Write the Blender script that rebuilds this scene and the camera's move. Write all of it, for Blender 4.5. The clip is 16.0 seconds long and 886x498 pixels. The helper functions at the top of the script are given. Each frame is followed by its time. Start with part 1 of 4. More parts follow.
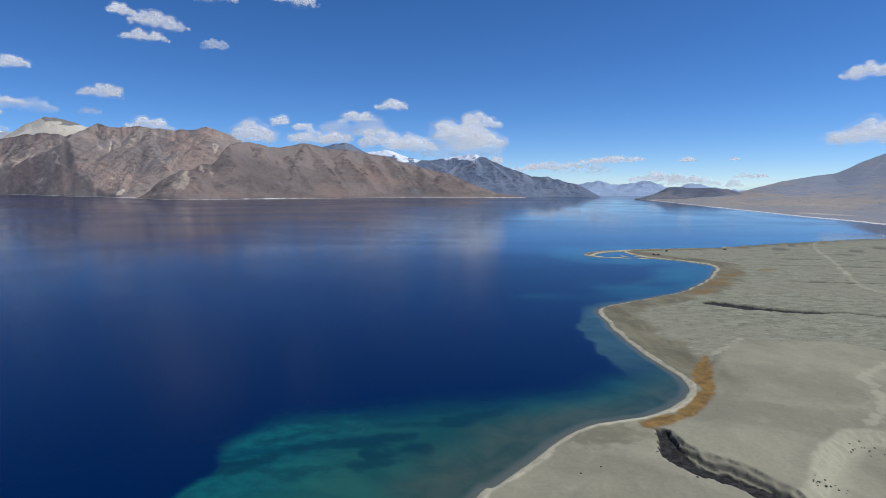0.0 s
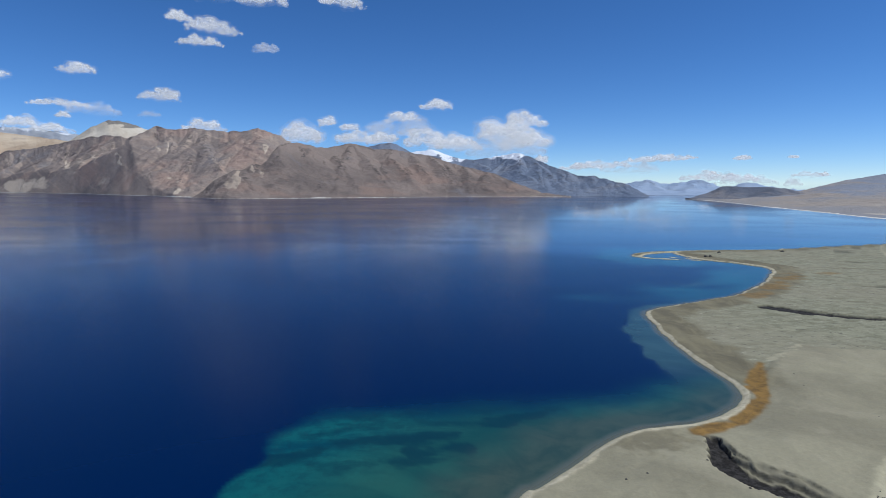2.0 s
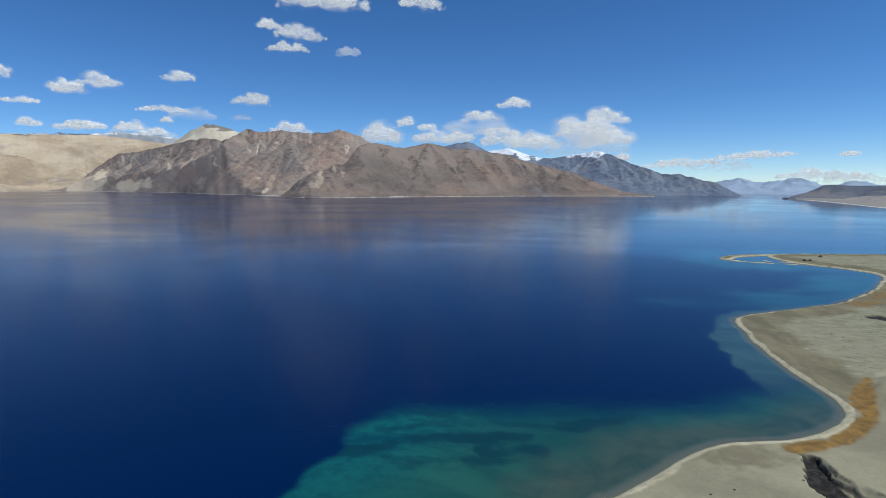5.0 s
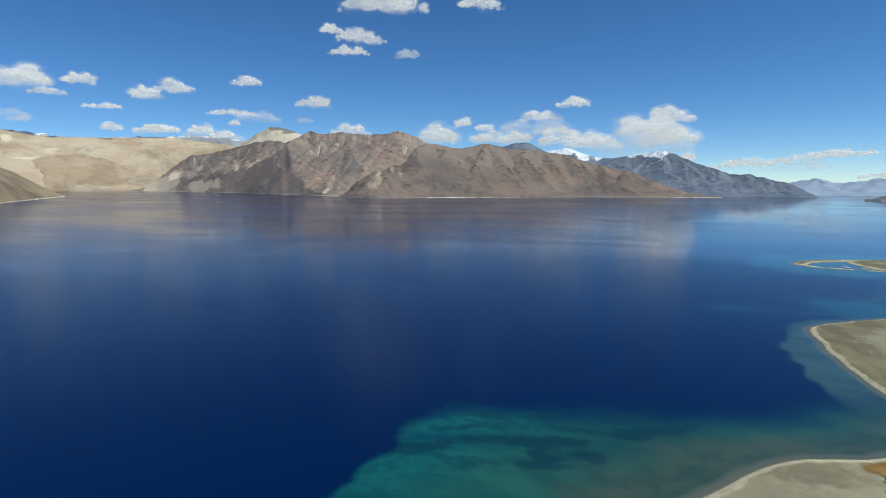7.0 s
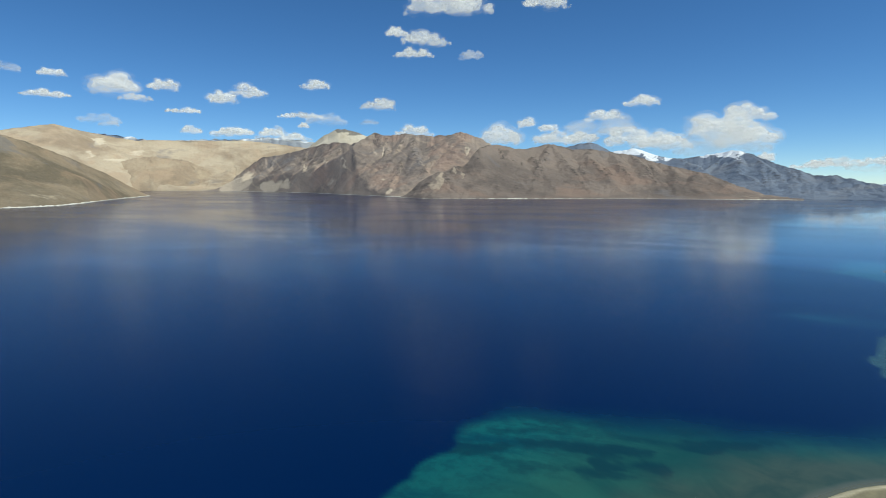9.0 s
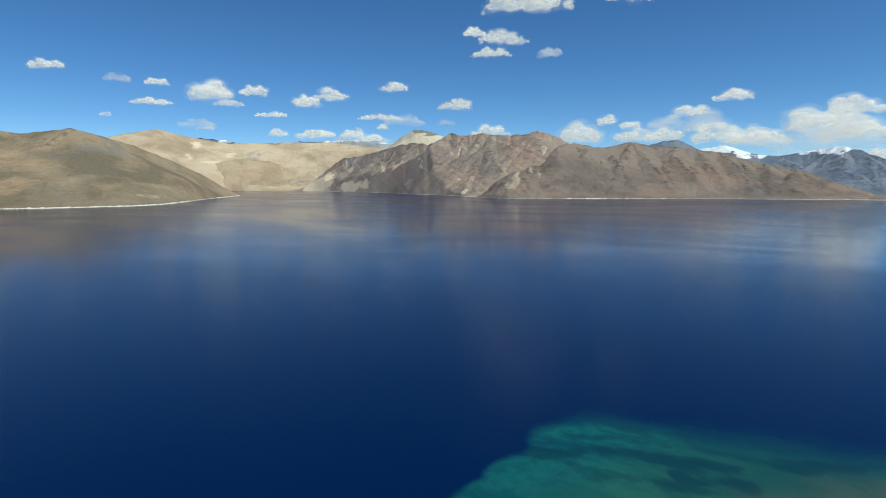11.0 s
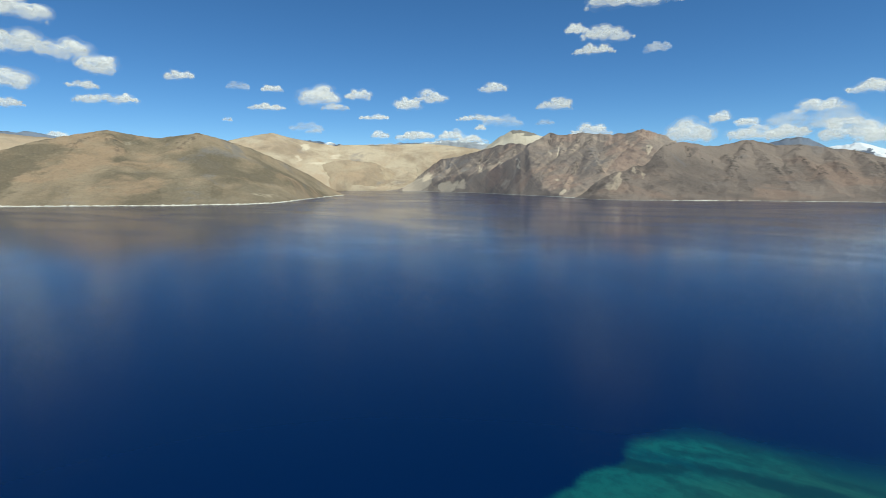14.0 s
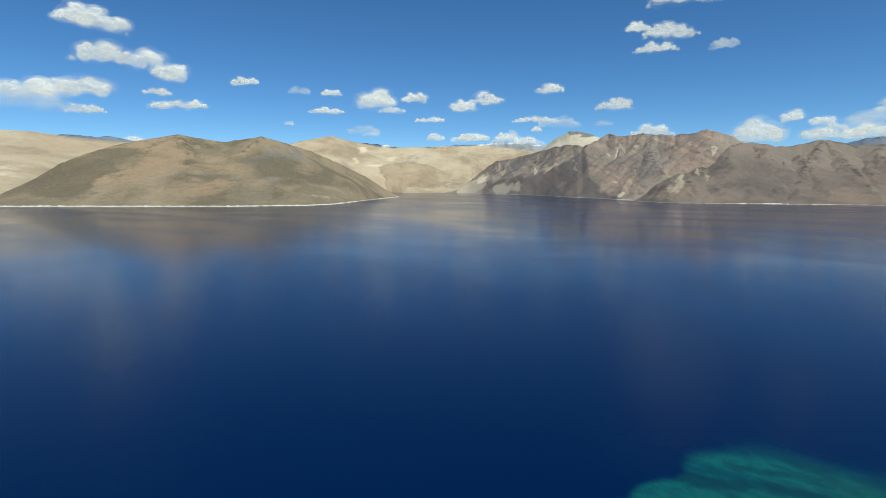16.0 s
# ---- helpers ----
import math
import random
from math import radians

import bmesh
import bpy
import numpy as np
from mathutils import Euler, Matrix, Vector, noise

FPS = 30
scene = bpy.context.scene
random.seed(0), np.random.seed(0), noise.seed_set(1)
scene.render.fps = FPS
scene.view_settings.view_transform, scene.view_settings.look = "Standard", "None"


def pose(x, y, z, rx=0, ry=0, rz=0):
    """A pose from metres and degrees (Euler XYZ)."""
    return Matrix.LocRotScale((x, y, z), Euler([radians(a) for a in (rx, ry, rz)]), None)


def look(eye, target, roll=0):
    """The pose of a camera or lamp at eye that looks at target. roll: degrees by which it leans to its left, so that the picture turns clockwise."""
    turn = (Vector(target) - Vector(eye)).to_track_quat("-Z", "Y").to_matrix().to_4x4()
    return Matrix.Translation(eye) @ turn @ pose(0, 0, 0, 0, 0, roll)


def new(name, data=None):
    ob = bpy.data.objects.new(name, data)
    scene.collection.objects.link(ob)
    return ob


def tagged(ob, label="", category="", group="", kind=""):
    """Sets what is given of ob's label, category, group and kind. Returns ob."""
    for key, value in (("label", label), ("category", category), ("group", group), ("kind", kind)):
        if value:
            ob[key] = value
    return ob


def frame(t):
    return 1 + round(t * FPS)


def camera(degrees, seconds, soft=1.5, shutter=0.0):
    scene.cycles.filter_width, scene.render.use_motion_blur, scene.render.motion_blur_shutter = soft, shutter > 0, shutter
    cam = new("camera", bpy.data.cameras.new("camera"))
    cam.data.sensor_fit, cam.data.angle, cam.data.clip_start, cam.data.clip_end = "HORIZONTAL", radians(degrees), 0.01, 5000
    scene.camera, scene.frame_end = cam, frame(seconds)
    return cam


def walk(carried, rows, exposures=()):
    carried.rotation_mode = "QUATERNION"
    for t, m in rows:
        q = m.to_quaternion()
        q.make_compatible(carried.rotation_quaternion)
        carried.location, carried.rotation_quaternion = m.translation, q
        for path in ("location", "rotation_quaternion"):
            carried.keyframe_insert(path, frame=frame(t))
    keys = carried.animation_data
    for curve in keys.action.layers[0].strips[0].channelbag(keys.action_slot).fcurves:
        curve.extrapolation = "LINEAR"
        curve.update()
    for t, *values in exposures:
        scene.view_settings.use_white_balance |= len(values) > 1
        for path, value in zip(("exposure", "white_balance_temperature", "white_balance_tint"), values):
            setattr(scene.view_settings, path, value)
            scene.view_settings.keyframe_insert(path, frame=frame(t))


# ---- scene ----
# A drone hovers over the shore of a high mountain lake and pans slowly to the left.
H = 45.0                       # height of the camera over the water
cam = camera(77.64, 16.0, 0.6)
PATH = [
    (0.0, pose(0, 0, H, 83.28, -0.12, 0.00)),
    (0.5, pose(0, 0, H, 83.28, -0.10, 0.70)),
    (1.0, pose(0, 0, H, 83.26, -0.10, 1.64)),
    (1.5, pose(0, 0, H, 83.20, -0.07, 3.18)),
    (2.0, pose(0, 0, H, 83.21, -0.05, 4.55)),
    (2.5, pose(0, 0, H, 83.21, -0.04, 5.61)),
    (3.0, pose(0, 0, H, 83.18, -0.05, 6.61)),
    (3.5, pose(0, 0, H, 83.13, 0.02, 7.93)),
    (4.0, pose(0, 0, H, 83.13, 0.03, 9.54)),
    (6.5, pose(0, 0, H, 83.15, 0.13, 16.59)),
    (7.0, pose(0, 0, H, 83.19, 0.07, 18.25)),
    (7.5, pose(0, 0, H, 83.20, 0.06, 19.89)),
    (8.0, pose(0, 0, H, 83.24, 0.05, 21.39)),
    (8.5, pose(0, 0, H, 83.27, 0.00, 22.93)),
    (9.0, pose(0, 0, H, 83.28, -0.06, 24.65)),
    (11.5, pose(0, 0, H, 83.27, 0.12, 34.15)),
    (12.0, pose(0, 0, H, 83.29, 0.08, 35.66)),
    (12.5, pose(0, 0, H, 83.34, -0.06, 37.28)),
    (13.0, pose(0, 0, H, 83.34, -0.06, 38.88)),
    (13.5, pose(0, 0, H, 83.29, -0.09, 40.69)),
    (14.0, pose(0, 0, H, 83.31, -0.06, 42.42)),
    (14.5, pose(0, 0, H, 83.37, -0.03, 43.86)),
    (15.0, pose(0, 0, H, 83.40, -0.05, 45.32)),
    (15.5, pose(0, 0, H, 83.49, -0.12, 46.74)),
    (16.0, pose(0, 0, H, 83.51, -0.16, 48.06)),
]
walk(cam, PATH, exposures=[(0.0, 0.01, 5720, 11), (4.0, 0.05, 5850, 7), (8.0, 0.16, 6280, 0), (16.0, 0.26, 6420, -4)])

# ---- light: a clear high-altitude sky and one high sun on the camera's right ----
SUN_TURN, SUN_HEIGHT = 264.0, 58.0      # degrees to the left of +y, and above the horizon
world = bpy.data.worlds.new("sky")
scene.world = world
world.use_nodes = True
wn = world.node_tree.nodes
sky = wn.new("ShaderNodeTexSky")
sky.sky_type = "NISHITA"
sky.sun_disc = False
sky.sun_elevation, sky.sun_rotation = radians(SUN_HEIGHT), radians(360 - SUN_TURN)
sky.altitude, sky.air_density, sky.dust_density, sky.ozone_density = 4200, 1.0, 0.03, 4.0
wn["Background"].inputs["Strength"].default_value = 0.105
blue = wn.new("ShaderNodeHueSaturation")
blue.inputs["Saturation"].default_value = 1.18
blue.inputs["Hue"].default_value = 0.503
world.node_tree.links.new(sky.outputs["Color"], blue.inputs["Color"])
world.node_tree.links.new(blue.outputs["Color"], wn["Background"].inputs["Color"])
scene.cycles.transparent_max_bounces = 80
sun = new("sun", bpy.data.lights.new("sun", "SUN"))
sun.data.energy, sun.data.angle, sun.data.color = 3.8, radians(0.5), (1.0, 0.93, 0.79)
a, e = radians(SUN_TURN), radians(SUN_HEIGHT)
sun.matrix_world = look(Vector((-math.sin(a) * math.cos(e), math.cos(a) * math.cos(e), math.sin(e))) * 900, (0, 0, 0))


# ---- numbers: noise, curves, distances ----
def grain(x, y, seed=0):
    """Smooth gradient noise, about -1 to 1, on arrays."""
    rng = np.random.RandomState(seed)
    perm = rng.permutation(256)
    turn = rng.rand(256) * 2 * np.pi
    gx, gy = np.cos(turn), np.sin(turn)
    x, y = np.broadcast_arrays(np.asarray(x, float), np.asarray(y, float))
    xi, yi = np.floor(x).astype(int), np.floor(y).astype(int)
    xf, yf = x - xi, y - yi
    u, v = xf**3 * (xf * (xf * 6 - 15) + 10), yf**3 * (yf * (yf * 6 - 15) + 10)

    def corner(dx, dy):
        h = perm[(perm[(xi + dx) & 255] + yi + dy) & 255]
        return gx[h] * (xf - dx) + gy[h] * (yf - dy)

    low = corner(0, 0) * (1 - u) + corner(1, 0) * u
    high = corner(0, 1) * (1 - u) + corner(1, 1) * u
    return (low * (1 - v) + high * v) * 1.5


def fbm(x, y, octaves=4, seed=0, gain=0.5):
    return sum(grain(x * 2.03**k + 13.7 * k, y * 2.03**k - 7.1 * k, seed + k) * gain**k for k in range(octaves))


def ridged(x, y, octaves=4, seed=0, gain=0.5):
    """Sharp crests and round valleys, about -1 to 1."""
    total = sum((1 - 2 * np.abs(grain(x * 2.03**k + 5.3 * k, y * 2.03**k + 9.2 * k, seed + k))) * gain**k for k in range(octaves))
    return total / sum(gain**k for k in range(octaves))


def step(a, b, x):
    t = np.clip((x - a) / (b - a), 0, 1)
    return t * t * (3 - 2 * t)


def rounded(points, n=8, closed=False):
    """A smooth line through the points."""
    p = np.array(points, float)
    ends = (p[-1:], p[:1], p[1:2]) if closed else (2 * p[:1] - p[1:2], 2 * p[-1:] - p[-2:-1], p[:0])
    q = np.concatenate([ends[0], p, ends[1], ends[2]])
    t = np.linspace(0, 1, n, endpoint=False)[:, None]
    out = []
    for k in range(len(q) - 3):
        a, b, c, d = q[k:k + 4]
        out.append(0.5 * (2 * b + (c - a) * t + (2 * a - 5 * b + 4 * c - d) * t**2 + (3 * b - a - 3 * c + d) * t**3))
    return np.concatenate(out + ([] if closed else [p[-1:]]))


def from_line(x, y, line, closed=False):
    """Distance of each place to a line."""
    best = np.full(x.shape, 1e18)
    ends = np.roll(line, -1, 0) if closed else line[1:]
    for (ax, ay), (bx, by) in zip(line, ends):
        dx, dy = bx - ax, by - ay
        t = np.clip(((x - ax) * dx + (y - ay) * dy) / (dx * dx + dy * dy + 1e-9), 0, 1)
        np.minimum(best, (x - ax - t * dx)**2 + (y - ay - t * dy)**2, out=best)
    return np.sqrt(best)


def inside(x, y, line):
    hit = np.zeros(x.shape, bool)
    for (ax, ay), (bx, by) in zip(line, np.roll(line, -1, 0)):
        if ay != by:
            hit ^= ((ay > y) != (by > y)) & (x < (bx - ax) * (y - ay) / (by - ay) + ax)
    return hit


def within(x, y, line):
    """Distance to a closed outline, positive inside."""
    d = from_line(x, y, line, True)
    return np.where(inside(x, y, line), d, -d)


def sheet(name, xyz, nu, nv, wrap=False, values=()):
    """A mesh from a grid of nu by nv places; values: named numbers kept at its corners."""
    i = np.arange(nu * nv).reshape(nu, nv)
    if wrap:
        i = np.concatenate([i, i[:1]])
    faces = np.stack([i[:-1, :-1], i[1:, :-1], i[1:, 1:], i[:-1, 1:]], -1).reshape(-1, 4)
    me = bpy.data.meshes.new(name)
    me.vertices.add(nu * nv)
    me.vertices.foreach_set("co", np.asarray(xyz, np.float32).ravel())
    me.loops.add(faces.size)
    me.loops.foreach_set("vertex_index", faces.ravel().astype(np.int32))
    me.polygons.add(len(faces))
    me.polygons.foreach_set("loop_start", np.arange(0, faces.size, 4, dtype=np.int32))
    me.polygons.foreach_set("use_smooth", np.ones(len(faces), bool))
    me.update(calc_edges=True)
    for key, numbers in values:
        if numbers.ndim > 2:
            me.attributes.new(key, "FLOAT_VECTOR", "POINT").data.foreach_set("vector", np.asarray(numbers, np.float32).ravel())
        else:
            me.attributes.new(key, "FLOAT", "POINT").data.foreach_set("value", np.asarray(numbers, np.float32).ravel())
    return me


def polar(turns, radii):
    """Plan grid about the origin: turns in degrees to the left of +y."""
    t, r = np.meshgrid(np.radians(turns), radii, indexing="ij")
    return -r * np.sin(t), r * np.cos(t)


# ---- materials ----
class Nodes:
    """A short way to write node materials."""

    def __init__(self, name):
        self.mat = bpy.data.materials.new(name)
        self.mat.use_nodes = True
        self.tree = self.mat.node_tree
        self.bsdf = self.tree.nodes["Principled BSDF"]

    def add(self, kind, **inputs):
        node = self.tree.nodes.new("ShaderNode" + kind)
        for key, value in inputs.items():
            self.put(node, key.replace("_", " "), value)
        return node

    def put(self, node, key, value):
        if isinstance(value, bpy.types.NodeSocket):
            self.tree.links.new(value, node.inputs[key])
        else:
            node.inputs[key].default_value = value

    def value(self, key):
        node = self.add("Attribute")
        node.attribute_name = key
        return node.outputs["Fac"]

    def vector(self, key):
        node = self.add("Attribute")
        node.attribute_name = key
        return node.outputs["Vector"]

    def place(self):
        return self.add("NewGeometry").outputs["Position"]

    def scaled(self, vector, x, y, z):
        node = self.add("VectorMath")
        node.operation = "MULTIPLY"
        self.put(node, 0, vector)
        node.inputs[1].default_value = (x, y, z)
        return node.outputs[0]

    def noise(self, vector, scale, detail=4.0, rough=0.55, warp=0.0):
        node = self.add("TexNoise", Scale=scale, Detail=detail, Roughness=rough, Distortion=warp)
        self.put(node, "Vector", vector)
        return node.outputs["Fac"]

    def math(self, kind, a, b=0.0):
        node = self.add("Math")
        node.operation = kind
        self.put(node, 0, a)
        self.put(node, 1, b)
        return node.outputs[0]

    def band(self, x, lo, hi, a=0.0, b=1.0):
        node = self.add("MapRange")
        node.interpolation_type = "SMOOTHSTEP"
        self.put(node, "Value", x)
        for key, v in (("From Min", lo), ("From Max", hi), ("To Min", a), ("To Max", b)):
            self.put(node, key, v)
        return node.outputs[0]

    def mix(self, fac, a, b, kind="MIX"):
        node = self.add("Mix")
        node.data_type, node.blend_type = "RGBA", kind
        self.put(node, 0, fac)
        for k, c in ((6, a), (7, b)):
            self.put(node, k, (*c, 1) if isinstance(c, tuple) else c)
        return node.outputs[2]

    def bump(self, height, strength, distance):
        node = self.add("Bump", Strength=strength, Distance=distance)
        self.put(node, "Height", height)
        self.put(self.bsdf, "Normal", node.outputs[0])

    def done(self, colour, rough=0.9, spec=0.3):
        self.put(self.bsdf, "Base Color", (*colour, 1) if isinstance(colour, tuple) else colour)
        self.put(self.bsdf, "Roughness", rough)
        self.put(self.bsdf, "Specular IOR Level", spec)
        return self.mat


def rock(name, dark, mid, warm, pale, size=300.0, scree=0.5, bands=0.0, rugged=1.0, cap=None):
    """Bare mountain rock: big zones of colour, debris streaks down the fall line, dark outcrops along the ridges, fine grain."""
    n = Nodes(name)
    p = n.place()
    fall = n.vector("fall")
    zone = n.noise(n.scaled(p, 1, 1, 1.4), 1.0 / size, 5, 0.6, 0.5)
    c = n.mix(n.band(zone, 0.36, 0.62), dark, mid)
    red = n.noise(n.scaled(p, 1, 1, 0.8), 1.7 / size, 5, 0.62, 0.4)
    redder = n.math("ADD", red, n.math("MULTIPLY", n.value("tint"), 0.22))
    c = n.mix(n.band(redder, 0.5, 0.68, 0, 0.9), c, warm)
    c = n.mix(n.band(redder, 0.42, 0.28, 0, 0.7), c, n.mix(0.6, dark, (0.21, 0.215, 0.235)))
    if bands:
        tilt = n.add("VectorMath")
        tilt.operation = "DOT_PRODUCT"
        n.put(tilt, 0, p)
        tilt.inputs[1].default_value = (0.028, 0.014, 0.05)
        layer = n.add("TexNoise", Scale=1.0, Detail=3.0)
        layer.noise_dimensions = "1D"
        n.put(layer, "W", n.math("ADD", tilt.outputs["Value"], n.math("MULTIPLY", n.noise(p, 0.008, 3), 3.0)))
        c = n.mix(n.band(layer.outputs["Fac"], 0.54, 0.68, 0, bands), c, n.mix(0.5, pale, warm))
        c = n.mix(n.band(layer.outputs["Fac"], 0.42, 0.30, 0, bands), c, dark)
    speck = n.noise(p, 0.05, 6, 0.7)
    lines = n.value("lines")
    streak = n.mix(lines, n.noise(n.scaled(p, 1, 1, 1.8), 0.03, 5, 0.62, 0.6), n.noise(n.scaled(fall, 1.0, 0.12, 0.0), 0.055, 5, 0.62, 0.3))
    streak2 = n.mix(lines, n.noise(n.scaled(p, 1, 1, 1.8), 0.011, 4, 0.6, 0.6), n.noise(n.scaled(fall, 1.0, 0.2, 0.0), 0.017, 4, 0.6, 0.5))
    c = n.mix(n.band(streak, 0.52, 0.72, 0, 0.55 * scree), c, n.mix(0.35, c, pale))
    c = n.mix(n.band(streak, 0.46, 0.30, 0, 0.5), c, n.mix(0.5, c, dark))
    c = n.mix(n.band(streak2, 0.54, 0.70, 0, 0.7 * scree), c, n.mix(0.6, c, pale))
    wash = n.math("ADD", n.value("stream"), n.math("MULTIPLY", n.math("SUBTRACT", speck, 0.5), 0.9))
    c = n.mix(n.band(wash, 0.45, 1.0, 0, 0.5 * scree), c, n.mix(0.5, mid, pale))
    craggy = n.math("MULTIPLY", n.band(n.math("ADD", n.value("edge"), n.noise(p, 0.011, 4, 0.6)), 0.55, 1.15), rugged)
    crag = n.noise(n.scaled(p, 1, 1, 0.7), 0.05, 6, 0.72)
    c = n.mix(n.math("MULTIPLY", craggy, n.band(crag, 0.54, 0.42, 0.0, 0.9)), c, n.mix(0.75, c, (0.06, 0.055, 0.055)))
    c = n.mix(n.math("MULTIPLY", craggy, n.band(crag, 0.54, 0.66, 0.0, 0.6)), c, n.mix(0.6, c, pale))
    ragged = n.math("ADD", n.value("patch"), n.math("MULTIPLY", n.math("SUBTRACT", n.mix(0.5, speck, streak), 0.5), 1.3))
    c = n.mix(n.band(ragged, 0.30, 0.75, 0, 0.9), c, n.mix(0.2, pale, (0.8, 0.70, 0.55)))
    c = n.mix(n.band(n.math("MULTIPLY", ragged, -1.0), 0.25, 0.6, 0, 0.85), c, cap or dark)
    white = n.math("ADD", n.value("snow"), n.math("MULTIPLY", n.math("SUBTRACT", n.noise(n.scaled(p, 1, 1, 0.7), 0.045, 6, 0.7), 0.5), 1.4))
    c = n.mix(n.band(white, 0.45, 0.6), c, (0.80, 0.83, 0.88))
    grit = n.noise(p, 0.16, 6, 0.75)
    c = n.mix(n.band(grit, 0.30, 0.5, 0.52, 0.0), c, n.mix(0.45, c, (0.05, 0.045, 0.045)))
    c = n.mix(n.band(grit, 0.50, 0.70, 0.0, 0.48), c, n.mix(0.4, c, pale))
    rough = n.math("ADD", n.noise(p, 0.03, 7, 0.68), n.math("MULTIPLY", n.math("ADD", grit, streak), 0.3))
    n.bump(rough, 0.7, 5.0 + 6.0 * rugged)
    return n.done(c, 0.95, 0.1)


BROWN = rock("brown_rock", (0.196, 0.165, 0.152), (0.299, 0.245, 0.211), (0.335, 0.245, 0.202), (0.536, 0.443, 0.345), scree=0.8, bands=0.3, rugged=0.9)
GREYBROWN = rock("grey_brown_rock", (0.143, 0.120, 0.110), (0.239, 0.196, 0.171), (0.252, 0.185, 0.152), (0.292, 0.235, 0.190), 380, 0.3)
HILL = rock("hill_rock", (0.156, 0.131, 0.095), (0.296, 0.233, 0.163), (0.338, 0.245, 0.165), (0.447, 0.383, 0.285), 220, 0.4, rugged=0.8)
TAN = rock("tan_sand_slope", (0.318, 0.249, 0.182), (0.499, 0.417, 0.314), (0.456, 0.353, 0.254), (0.593, 0.516, 0.404), 380, 0.25, rugged=0.35)
# distance haze is painted into this rock as a light blue-grey
HAZY = rock("far_haze_grey_rock", (0.36, 0.39, 0.44), (0.46, 0.48, 0.52), (0.46, 0.46, 0.47), (0.56, 0.57, 0.6), 300, 0.2)
KNOLL = rock("knoll_rock", (0.311, 0.242, 0.175), (0.432, 0.348, 0.250), (0.415, 0.314, 0.220), (0.553, 0.458, 0.341), 200, 0.5, rugged=0.6)
TANPEAK = rock("pale_peak_rock", (0.425, 0.383, 0.315), (0.561, 0.510, 0.425), (0.476, 0.416, 0.332), (0.612, 0.561, 0.468), 340, 0.4, rugged=0.3, cap=(0.145, 0.136, 0.128))
# bluish cast of the dark hill: haze mixed into its rock colour
DUSKY = rock("dusky_haze_rock", (0.11, 0.125, 0.16), (0.165, 0.178, 0.21), (0.21, 0.20, 0.205), (0.29, 0.285, 0.29), 200, 0.35)
# the blue of these two rocks is air haze put into their colour
HAZEBLUE = rock("haze_blue_rock", (0.139, 0.174, 0.241), (0.185, 0.220, 0.287), (0.193, 0.212, 0.255), (0.238, 0.263, 0.307), 300, 0.35)
FARHAZE = rock("far_haze_blue_rock", (0.270, 0.351, 0.477), (0.324, 0.405, 0.540), (0.324, 0.396, 0.504), (0.387, 0.459, 0.558), 300, 0.25)
# the blue-grey dark tone paints haze over the upper slope
MOOR = rock("hazy_grey_slope", (0.211, 0.239, 0.293), (0.261, 0.252, 0.252), (0.324, 0.279, 0.234), (0.414, 0.378, 0.324), 420, 0.35, rugged=0.4)


def salt_material():
    n = Nodes("salt_crust")
    p = n.place()
    c = n.mix(n.band(n.noise(p, 0.08, 5, 0.65), 0.35, 0.65), (0.48, 0.45, 0.38), (0.78, 0.76, 0.70))
    n.bump(n.noise(p, 0.4, 4, 0.6), 0.5, 0.5)
    return n.done(c, 0.9, 0.2)


